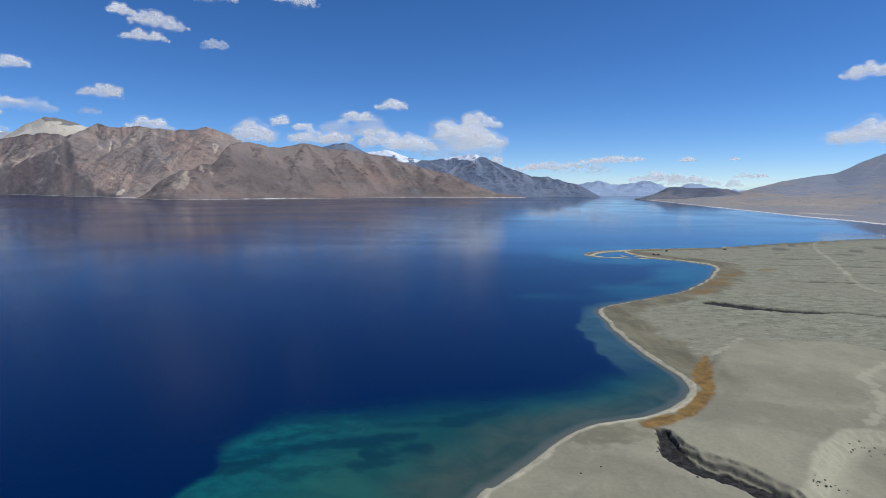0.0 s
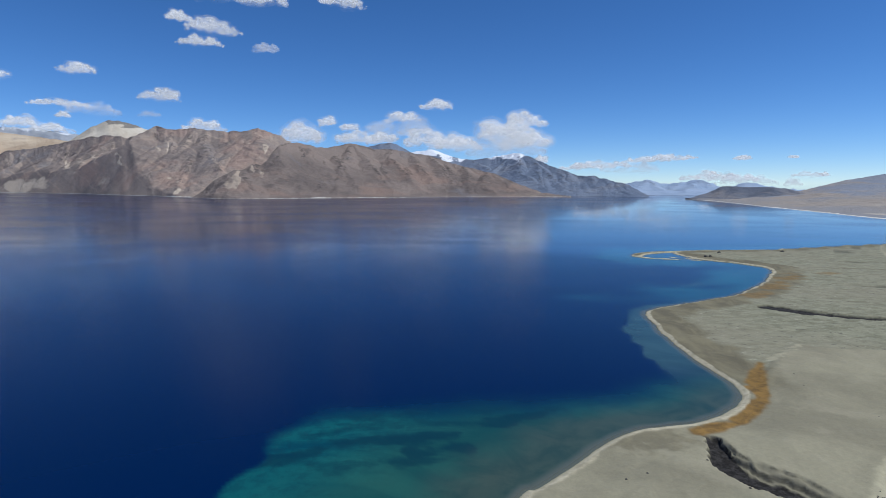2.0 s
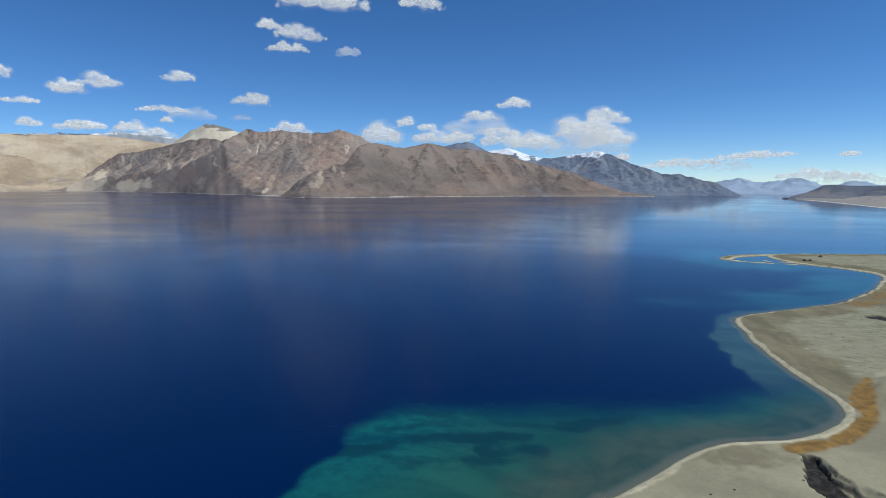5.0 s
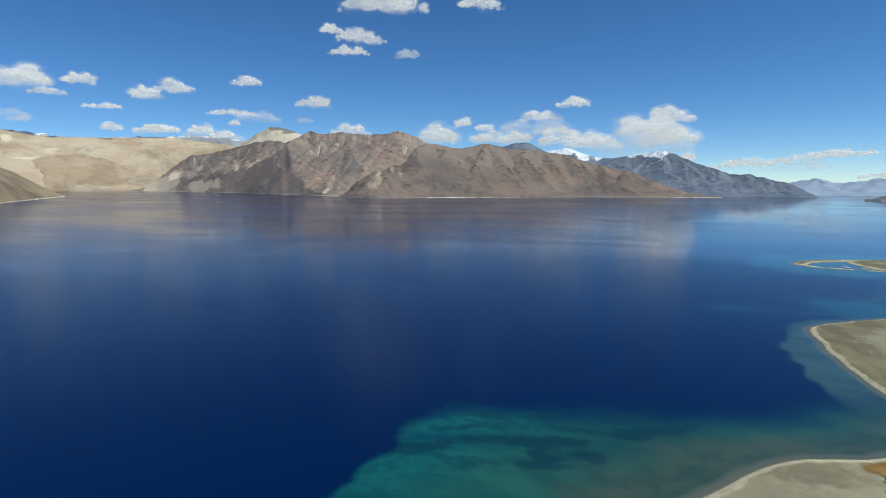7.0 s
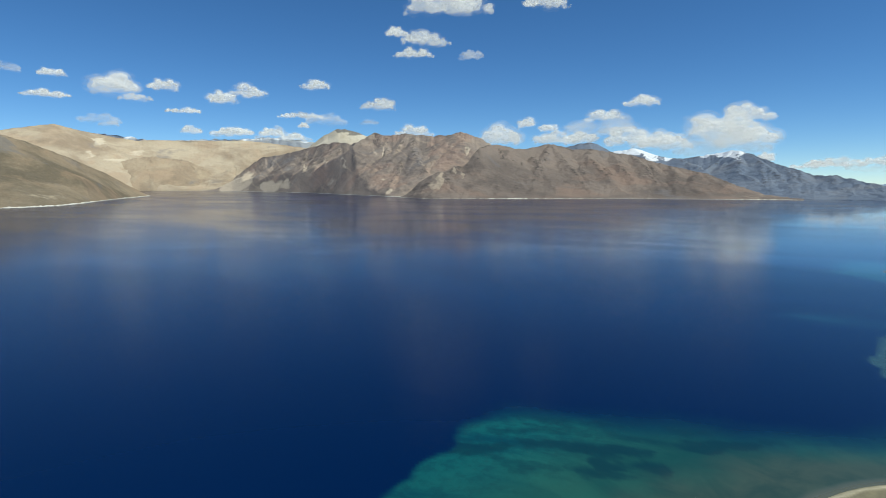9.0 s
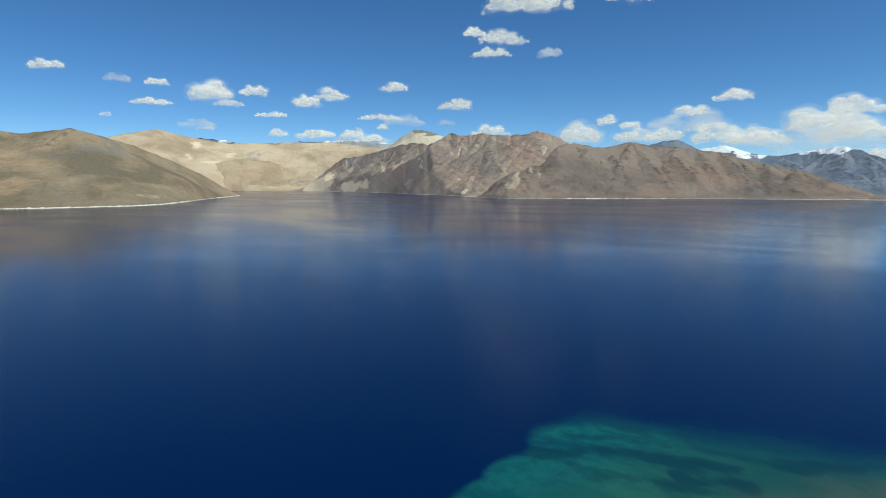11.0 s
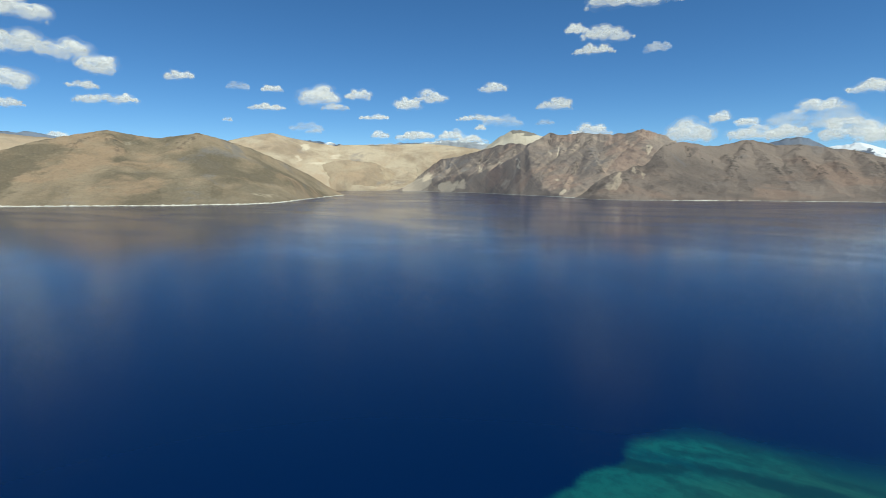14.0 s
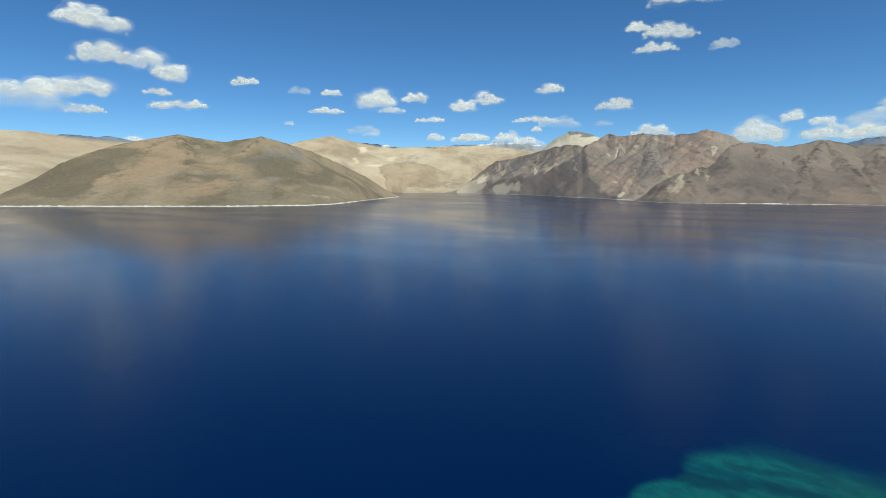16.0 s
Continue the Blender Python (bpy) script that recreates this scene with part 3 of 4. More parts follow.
def mountain(name, label, crest, foot, behind, material, seed, jag=0.06, patches=(), tints=(), snow=None, rim=0.0,
             rows=150, fine=0.1, ridges=(), steep=0.55, power=1.5, fill=0.8, rib=5.0, gap=42.0, cap=0.6):
    """A range between its shoreline and its crest. crest: (turn, height angle) along the skyline; foot: (turn,
    distance) along its base;
    behind: (turn, distance) of the crest. ridges: lines of (turn, height angle) from which planar faces fall away at
    the slope `steep` into valleys that rise to the crest by `power` and `fill`. rib, gap: depth and spacing of the
    small gullies down the faces.
    patches: (turn, height angle, width, height, strength) of paler (or, below 0, darker) colour, some of it painted
    light or shade; tints: the same for reddish (or grey) colour."""
    crest, foot, behind = (np.array(sorted(q), float) for q in (crest, foot, behind))
    turns = np.arange(crest[0, 0], crest[-1, 0] + fine / 2, fine)
    el = np.interp(turns, crest[:, 0], crest[:, 1])
    k = max(3, int(0.9 / fine) | 1)
    calm_el = np.convolve(np.pad(el, k // 2, mode="edge"), np.ones(k) / k, "valid")
    el = np.convolve(np.pad(el, 1, mode="edge"), np.ones(3) / 3, "valid") + jag * fbm(turns * 1.7, 0 * turns + seed, 4, seed, 0.5)
    db, dc = np.interp(turns, foot[:, 0], foot[:, 1]), np.interp(turns, behind[:, 0], behind[:, 1])
    k = max(3, int(1.0 / fine) | 1)
    db = np.convolve(np.pad(db, k // 2, mode="edge"), np.ones(k) / k, "valid")
    db += 9 * fbm(turns * 0.9, 0 * turns, 2, seed + 30)
    top, broad = (np.maximum(H + dc * np.tan(np.radians(q)), 2.0) for q in (el, calm_el))
    t, front = np.meshgrid(turns, np.linspace(0, 1, rows) ** 1.15, indexing="ij")
    db2, dc2 = db[:, None], dc[:, None]
    top2 = broad[:, None] + (top - broad)[:, None] * front ** 5
    dist = db2 + (dc2 - db2) * front
    x, y = -dist * np.sin(np.radians(t)), dist * np.cos(np.radians(t))
    calm = np.clip(front * 6, 0, 1) * np.clip((1 - front) * 6, 0, 1)
    wx = x + calm * (10 * fbm(x / 150, y / 150, 3, seed + 5) + 5 * fbm(x / 38, y / 38, 3, seed + 15))
    wy = y + calm * (10 * fbm(x / 150, y / 150, 3, seed + 6) + 5 * fbm(x / 38, y / 38, 3, seed + 16))
    # the crest's own face, then one tent under each ridge
    drop = steep * 1.1
    off = (dc2 - dist)
    best, along, away, lines = top2 - drop * off, 0.7 * wx + 0.4 * wy, off.copy(), 0.15 + 0 * off
    for number, line in enumerate(ridges):
        spots = []
        for pt, pe in line:
            a, b, ce = (np.interp(pt, turns, q) for q in (db, dc, el))
            low = math.degrees(math.atan2(-H, a))
            share = min(max((pe - low) / max(ce - low, 0.1), 0.0), 1.0) ** 0.9
            d = a + (b - a) * share
            spots.append((-d * math.sin(radians(pt)), d * math.cos(radians(pt)), max(H + d * math.tan(radians(pe)), 0.0)))
        run = 500.0 * number
        for (ax, ay, az), (bx, by, bz) in zip(spots, spots[1:]):
            dx, dy = bx - ax, by - ay
            size = math.hypot(dx, dy) + 1e-6
            s = np.clip(((wx - ax) * dx + (wy - ay) * dy) / size**2, 0, 1)
            far = np.hypot(wx - ax - s * dx, wy - ay - s * dy)
            tent = az + s * (bz - az) - steep * (np.sqrt(far**2 + 60.0) - 6.0)
            take = tent > best
            best, along, away, lines = np.where(take, tent, best), np.where(take, run + s * size, along), np.where(take, far, away), np.where(take, 1.0, lines)
            run += size
    valley = top2 * fill * front ** power
    d = best - valley
    z = valley + 0.5 * (d + np.sqrt(d * d + 180.0))
    lines = lines * step(-8, 25, d)
    groove = 1 - np.abs(grain(along / gap + 0.4 * fbm(x / 90, y / 90, 2, seed + 8), away / gap / 5, seed + 3))
    small = 1 - np.abs(grain(along / gap * 2.6, away / gap / 2.5, seed + 9))
    z -= calm * rib * lines * np.clip(away / 35, 0.15, 1) * (1.1 - groove + 0.4 * (1 - small))
    z += calm * (ridged(wx / gap / 3.2, wy / gap / 3.2, 6, seed + 17, 0.6) * rib * 0.9 + fbm(x / 40, y / 40, 4, seed + 4, 0.6) * 1.6)
    inland = from_line(x, y, np.stack([x[:, 0], y[:, 0]], -1)[::6])
    sight = H + dist * (top[:, None] - H) / dc2 - 0.02
    lid = inland * cap + 0.98 * sight * front
    z = np.minimum(z, sight)
    z = 0.5 * (z + lid - np.sqrt((z - lid)**2 + 30.0)) + 1.5 * (1 - np.clip(inland / 20, 0, 1))
    z = np.minimum(z, sight)
    z[:, -1] = top
    z[:, 0] = 0
    edge = np.exp(-(away / 14.0)**2) * np.clip(0.7 + 0.9 * fbm(x / 80, y / 80, 3, seed + 11), 0, 1) * step(0, 15, d)
    stream = step(2, 26, valley - best)
    # the far side falls away behind the crest
    back = np.linspace(0.06, 0.7, 8)[None, :]
    far = dc2 + back * np.minimum(np.abs(dc2 - db2) + 60, np.maximum(4960 - dc2, 25))
    x, y = (np.concatenate([q, w], 1) for q, w in ((x, -far * np.sin(np.radians(t[:, :1]))), (y, far * np.cos(np.radians(t[:, :1])))))
    z = np.concatenate([z, np.maximum(top[:, None] * (1 - 1.4 * back), -14)], 1)
    z[:, 0] = -14
    dist = np.concatenate([dist, far], 1)
    edge, stream, along, away, lines = (np.concatenate([q, 0 * far], 1) for q in (edge, stream, along, away, lines))
    tt = np.concatenate([t, t[:, :8]], 1)
    angle = np.degrees(np.arctan2(z - H, dist))
    tw, aw = tt + 0.35 * fbm(x / 60, z / 40, 4, seed + 12), angle + 0.3 * fbm(x / 70 + 9, z / 40, 4, seed + 14)
    pale, tint = (sum((f * np.exp(-((tw - pt) / pw)**2 - ((aw - pe) / ph)**2) for pt, pe, pw, ph, f in spots), 0 * tt) for spots in (patches, tints))
    white = step(-0.5, 0.6, angle - snow[0] + snow[1] * fbm(x / 90, z / 50, 4, seed + 18)) if snow else 0 * tt
    me = sheet(name, np.stack([x, y, z], -1), len(turns), rows + 8, False,
               [("stream", stream), ("patch", pale), ("tint", tint), ("edge", edge), ("lines", lines), ("snow", white), ("fall", np.stack([along, away, 0 * away], -1))])
    me.flip_normals()
    thing = new(name, None)
    thing.empty_display_size = 50
    tagged(thing, label, "mountain")
    part("slope", me, material, thing)
    if rim:
        w = np.clip(rim * (0.8 + 0.6 * fbm(turns * 2.3, 0 * turns, 5, seed + 9, 0.7)), 0.3 * rim, None)
        strip = []
        for off, up in ((-0.3, -1.5), (0.0, 0.3), (0.5, 0.7), (1.0, 1.0), (1.7, -2.0)):
            dd = db - 3 + 12 * off
            strip.append(np.stack([-dd * np.sin(np.radians(turns)), dd * np.cos(np.radians(turns)), w * up], -1))
        crust = sheet("salt_shore", np.stack(strip, 1), len(turns), 5)
        crust.flip_normals()
        part("salt_shore", crust, SALT, thing, "white salt crust along the waterline")
    return thing


build_ground()
build_water()

BROWN_LINE = [(48.2, -0.7), (46.6, -0.15), (45.4, 0.45), (44.3, 1.35), (43.2, 2.2), (42.4, 2.62), (41.4, 2.74), (39.1, 3.3), (36.6, 4.0), (35.0, 4.2), (34.0, 3.95), (32.4, 4.7), (31.7, 5.17), (30.4, 4.85), (28.7, 5.1),
              (26.0, 4.88), (23.9, 4.98), (22.9, 5.32), (20.7, 4.6), (19.2, 3.6), (17.4, 2.0), (16.0, 0.0)]
mountain("brown_mountain", "brown and purple-grey rocky mountain with scree gullies above the lake", BROWN_LINE,
         [(48.5, 3800), (46, 3700), (38.7, 2930), (34.9, 2430), (32.5, 2240), (30.5, 2060), (28.5, 1900), (26, 1790), (21, 1730), (16, 1750)], [(48.5, 4050), (46, 4050), (38, 3480), (31, 2800), (22, 2500), (16, 2400)],
         BROWN, 11, jag=0.10, rim=2.0, fine=0.07, rows=220, steep=0.55, fill=0.76, power=1.4, rib=6.0,
         ridges=[[(28.5, 4.92), (29.5, 3.33), (32.4, 1.44), (35.1, 0.23), (37.1, -0.68)], [(31.7, 5.15), (32.7, 4.2), (34.4, 2.38), (36.2, 0.8), (37.9, -0.25)], [(35.0, 4.11), (35.9, 2.67), (37.3, 1.18), (39.0, 0.03)],
                 [(27.3, 5.1), (27.8, 3.84), (27.2, 2.58), (26.5, 1.23)], [(23.1, 5.26), (24.0, 4.27), (24.9, 3.25), (25.7, 2.38)], [(23.1, 5.26), (22.4, 4.22), (21.9, 3.52)],
                 [(38.6, 3.4), (39.4, 2.2), (40.4, 0.9), (41.2, 0.0)], [(41.2, 2.7), (41.9, 1.6), (42.8, 0.5), (43.4, -0.3)], [(43.4, 2.0), (44.2, 0.9), (45.3, 0.0)], [(37.0, 3.8), (38.0, 2.4), (39.2, 0.9), (40.0, 0.0)],
                 [(30.2, 4.8), (30.6, 3.9), (31.6, 2.7)], [(29.0, 2.3), (29.6, 0.8), (29.9, -0.6)], [(30.8, 2.2), (31.6, 0.8), (32.2, -0.5)], [(32.6, 1.5), (33.2, 0.5), (33.6, -0.6)], [(33.2, 3.4), (33.7, 2.4), (34.6, 1.2)]]
         + spurs(3, BROWN_LINE, 30, 43, 9, 1.4, -0.6),
         # the broad weak patch at turn 33.6 paints a shaded face lighter
         patches=[(30.1, -0.7, 0.42, 0.42, 1.3), (30.5, 0.28, 0.5, 0.2, 0.7), (36.0, 0.2, 0.8, 0.7, 0.55), (32.9, 0.4, 0.4, 0.6, 0.4), (22.2, 3.5, 0.25, 0.6, 0.9), (23.6, 3.9, 0.2, 0.4, 0.5), (45.6, -0.1, 1.2, 0.9, 1.6), (42.0, -0.3, 0.8, 0.5, 1.7), (44.0, 0.6, 0.5, 0.8, 0.9),
                  (40.4, 0.0, 0.7, 0.5, 0.8), (33.9, 2.9, 0.2, 0.5, 0.5), (31.7, 3.2, 0.2, 0.5, 0.6), (38.9, 2.9, 1.6, 0.25, -0.6), (33.6, 1.6, 1.4, 0.7, 0.3), (31.0, 3.2, 0.16, 0.6, 0.8), (34.6, 2.2, 0.16, 0.6, 0.8), (36.4, 2.2, 0.2, 0.6, 0.7), (38.6, 1.6, 0.2, 0.7, 0.7), (35.0, 4.1, 0.8, 0.3, -0.7)],
         # rock tints; grey on left-turned faces also paints in their shade
         tints=[(24.5, 3.6, 1.8, 1.3, 1.0), (22.6, 4.8, 0.8, 0.7, 0.9), (30.0, 0.5, 2.6, 1.2, 0.5), (36.2, 0.4, 1.8, 0.9, 0.8), (29.6, 4.7, 1.2, 0.5, 0.8), (27.0, 3.0, 0.8, 1.8, -0.8), (34.4, 2.6, 1.2, 1.0, -0.2), (40.5, 1.8, 2.0, 1.4, -0.7), (23.8, 4.8, 0.5, 0.5, -0.9)])
GREY_LINE = [(29.0, -1.34), (28.4, -1.0), (28.0, -0.7), (27.2, 0.1), (26.4, 0.61), (25.2, 1.23), (24.3, 1.3), (23.5, 1.86), (22.6, 1.8), (22.0, 2.3), (21.6, 3.0), (20.9, 3.7), (20.1, 3.95), (19.2, 4.0), (18.0, 3.76), (16.6, 3.5), (15.4, 3.7), (13.9, 4.05), (12.6, 3.75),
             (11.7, 3.45), (9.7, 3.45), (8.3, 3.18), (6.0, 2.85), (3.7, 2.08), (1.4, 1.5), (-0.9, 0.94), (-3.3, -0.1), (-5.6, -0.9), (-8.5, -1.33)]
mountain("grey_brown_mountain", "grey-brown rocky mountain falling gently to the lake", GREY_LINE,
         [(28.6, 1880), (27, 1760), (25, 1690), (21.4, 1718), (10.7, 1790), (-0.9, 1868), (-9, 1915)], [(29, 1960), (27, 1960), (25, 1980), (22.5, 2060), (19, 2250), (14, 2500), (6, 2500), (-4, 2250), (-9, 1990)],
         GREYBROWN, 23, rim=0.8, fine=0.07, rows=210, steep=0.5, rib=5.0, power=1.2, fill=0.8, jag=0.07,
         ridges=[[(25.2, 1.2), (24.6, 0.2), (23.6, -1.2)], [(25.3, 1.2), (25.6, 0.0), (25.8, -1.2)], [(23.5, 1.8), (22.7, 0.6), (20.9, -0.7)], [(24.3, 1.2), (23.9, 0.3), (23.0, -0.8)], [(21.4, 3.3), (20.7, 2.2), (19.4, 0.2), (18.6, -1.0)],
                 [(19.2, 3.95), (18.6, 2.6), (17.6, 0.6), (17.0, -1.1)], [(13.9, 4.0), (14.7, 2.19), (15.5, -0.12), (15.7, -1.27)], [(13.9, 4.0), (12.9, 2.9), (10.9, 0.6), (9.8, -1.05)], [(9.7, 3.4), (10.2, 2.9), (8.5, 1.08), (6.4, -1.05)],
                 [(5.9, 2.8), (5.2, 2.1), (4.0, 0.62), (3.1, -1.05)], [(2.3, 1.75), (1.8, 0.7), (1.9, -1.05)], [(-0.1, 1.1), (0.7, -0.09), (1.2, -1.05)], [(-0.3, 1.1), (-1.8, 0.0), (-3.2, -0.9)], [(7.6, 2.9), (6.6, 1.2), (5.2, -0.6)]]
         + spurs(4, GREY_LINE, 0, 20, 9, -1.6),
         patches=[(24.9, 0.3, 0.3, 0.9, 1.5), (23.4, 1.5, 0.22, 0.4, 1.4), (25.7, -0.2, 0.5, 0.7, 0.8), (22.8, 1.0, 0.25, 0.5, 0.8), (14.95, 1.2, 0.1, 1.2, -0.9), (10.7, 1.4, 0.14, 0.6, -0.9), (-0.1, 0.6, 0.5, 0.3, -0.9), (-2.4, 0.1, 0.8, 0.35, -0.9), (18.2, 3.2, 0.5, 0.3, -0.7), (-4.6, -1.0, 2.5, 0.25, 0.45)],
         tints=[(24.8, 0.2, 1.2, 0.9, 0.5), (11.5, 0.0, 2.2, 0.8, 0.6), (16.0, 2.4, 3.0, 1.0, -0.3), (6.0, 0.2, 2.0, 0.8, 0.5), (-3.4, -0.6, 2.2, 0.5, 0.6)])
mountain("pale_peak", "pale sandy peak with a dark cap behind the brown mountain",
         [(40.5, 2.2), (38.5, 3.44), (36.6, 4.82), (35.3, 5.48), (34.6, 5.45), (33.6, 5.24), (32.2, 4.74), (30.9, 3.79), (29, 2.5)],
         [(41, 3500), (29, 3300)], [(41, 4000), (29, 3900)], TANPEAK, 31, rows=110, rib=5.0, steep=0.6,
         ridges=[[(35.2, 5.45), (36.4, 4.4), (38.0, 3.2)], [(34.4, 5.4), (34.0, 4.4), (33.2, 3.2)], [(37.2, 4.3), (37.6, 3.6), (37.4, 3.0)]],
         patches=[(33.9, 5.32, 1.1, 0.24, -2.2), (34.6, 5.45, 0.7, 0.2, -1.2), (38.6, 3.3, 0.9, 0.2, 0.9)], tints=[(33.4, 4.7, 0.8, 0.4, -0.5)])
mountain("blue_peak", "peak tinted blue by haze behind the brown mountain",
         [(13.5, 2.8), (12.3, 3.62), (11.2, 3.95), (9.8, 4.12), (9.2, 3.9), (8.3, 3.41), (7.0, 2.6)], [(14, 2700), (6, 2700)], [(14, 3200), (6, 3200)], HAZEBLUE, 37, rows=90, ridges=[[(10.8, 4.0), (11.4, 3.0)], [(9.6, 4.1), (8.9, 3.0)]])
SNOW_LINE = [(9.0, 2.6), (7.8, 3.2), (6.6, 3.3), (5.7, 3.5), (4.8, 3.15), (3.7, 2.76), (2.6, 2.5), (1.4, 2.4), (-0.3, 2.66), (-1.6, 2.85), (-2.7, 3.07), (-3.4, 3.02), (-4.4, 2.66), (-6.7, 1.63), (-8.0, 1.25), (-9.0, 0.83),
             (-10.0, 0.72), (-10.6, 0.8), (-11.3, 0.5), (-11.9, 0.5), (-12.6, 0.15), (-13.3, 0.09), (-14.1, -0.19), (-15.0, -0.7), (-15.9, -1.25)]
mountain("snow_mountain", "dark rocky mountain, haze-blue, with snow streaks at its summit", SNOW_LINE,
         [(9, 2600), (-2, 2300), (-9, 1990), (-16, 1960)], [(9, 3600), (-2, 3300), (-9, 2700), (-16, 2100)], HAZEBLUE, 41, jag=0.07, snow=(2.5, 0.6), fine=0.06, rows=200, steep=0.5, rib=7.0, gap=36.0, power=1.3,
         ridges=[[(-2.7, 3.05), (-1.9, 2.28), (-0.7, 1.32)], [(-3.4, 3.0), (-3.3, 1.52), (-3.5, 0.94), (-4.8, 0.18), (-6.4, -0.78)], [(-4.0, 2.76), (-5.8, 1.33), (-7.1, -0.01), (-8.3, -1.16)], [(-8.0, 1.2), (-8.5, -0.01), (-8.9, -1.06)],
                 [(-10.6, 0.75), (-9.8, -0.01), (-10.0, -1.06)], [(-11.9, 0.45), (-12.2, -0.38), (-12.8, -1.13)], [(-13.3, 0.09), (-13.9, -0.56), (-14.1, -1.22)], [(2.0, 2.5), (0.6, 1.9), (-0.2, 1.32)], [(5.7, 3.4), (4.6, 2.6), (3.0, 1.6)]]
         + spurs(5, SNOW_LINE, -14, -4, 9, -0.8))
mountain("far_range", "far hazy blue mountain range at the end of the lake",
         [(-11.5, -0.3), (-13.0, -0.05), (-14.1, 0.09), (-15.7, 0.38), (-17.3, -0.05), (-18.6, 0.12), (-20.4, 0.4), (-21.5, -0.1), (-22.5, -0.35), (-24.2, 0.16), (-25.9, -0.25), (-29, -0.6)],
         [(-11, 2300), (-30, 2300)], [(-11, 3300), (-30, 3300)], FARHAZE, 47, jag=0.10, rows=120, steep=0.3,
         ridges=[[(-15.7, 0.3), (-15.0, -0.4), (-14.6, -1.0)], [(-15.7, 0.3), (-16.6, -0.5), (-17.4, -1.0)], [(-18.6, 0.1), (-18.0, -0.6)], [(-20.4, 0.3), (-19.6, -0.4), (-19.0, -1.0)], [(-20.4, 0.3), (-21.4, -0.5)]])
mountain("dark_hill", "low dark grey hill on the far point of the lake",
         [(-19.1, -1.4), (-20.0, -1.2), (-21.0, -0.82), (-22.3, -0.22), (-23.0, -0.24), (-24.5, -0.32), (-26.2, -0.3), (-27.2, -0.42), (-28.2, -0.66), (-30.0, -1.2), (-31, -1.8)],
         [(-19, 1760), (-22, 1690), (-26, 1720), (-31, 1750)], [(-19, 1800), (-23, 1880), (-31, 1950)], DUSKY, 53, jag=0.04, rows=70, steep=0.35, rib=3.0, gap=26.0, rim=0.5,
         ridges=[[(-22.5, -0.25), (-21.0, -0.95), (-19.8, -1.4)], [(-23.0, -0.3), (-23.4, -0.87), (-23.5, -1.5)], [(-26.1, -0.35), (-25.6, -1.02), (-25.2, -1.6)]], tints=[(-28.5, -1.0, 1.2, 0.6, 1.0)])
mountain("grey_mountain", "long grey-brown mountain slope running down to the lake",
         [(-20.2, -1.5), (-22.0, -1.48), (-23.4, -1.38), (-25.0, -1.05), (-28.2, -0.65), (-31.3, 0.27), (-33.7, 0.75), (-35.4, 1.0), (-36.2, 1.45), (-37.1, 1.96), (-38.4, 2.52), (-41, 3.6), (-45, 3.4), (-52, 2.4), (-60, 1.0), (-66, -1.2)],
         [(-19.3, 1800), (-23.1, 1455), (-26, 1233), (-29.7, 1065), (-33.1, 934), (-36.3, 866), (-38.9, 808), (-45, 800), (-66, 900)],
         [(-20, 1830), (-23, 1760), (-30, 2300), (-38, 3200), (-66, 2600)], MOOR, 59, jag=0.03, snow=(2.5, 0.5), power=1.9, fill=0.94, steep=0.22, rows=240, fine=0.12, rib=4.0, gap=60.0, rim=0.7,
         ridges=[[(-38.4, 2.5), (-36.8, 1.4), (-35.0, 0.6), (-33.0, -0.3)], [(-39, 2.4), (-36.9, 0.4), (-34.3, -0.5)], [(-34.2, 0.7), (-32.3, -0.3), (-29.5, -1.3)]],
         # the two broad dark patches lay that painted haze on the heights
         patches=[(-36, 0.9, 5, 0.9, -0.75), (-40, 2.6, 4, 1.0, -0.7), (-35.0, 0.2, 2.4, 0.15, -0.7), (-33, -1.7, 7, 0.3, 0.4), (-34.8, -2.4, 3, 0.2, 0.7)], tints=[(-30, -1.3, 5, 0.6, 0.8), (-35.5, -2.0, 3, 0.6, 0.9)])
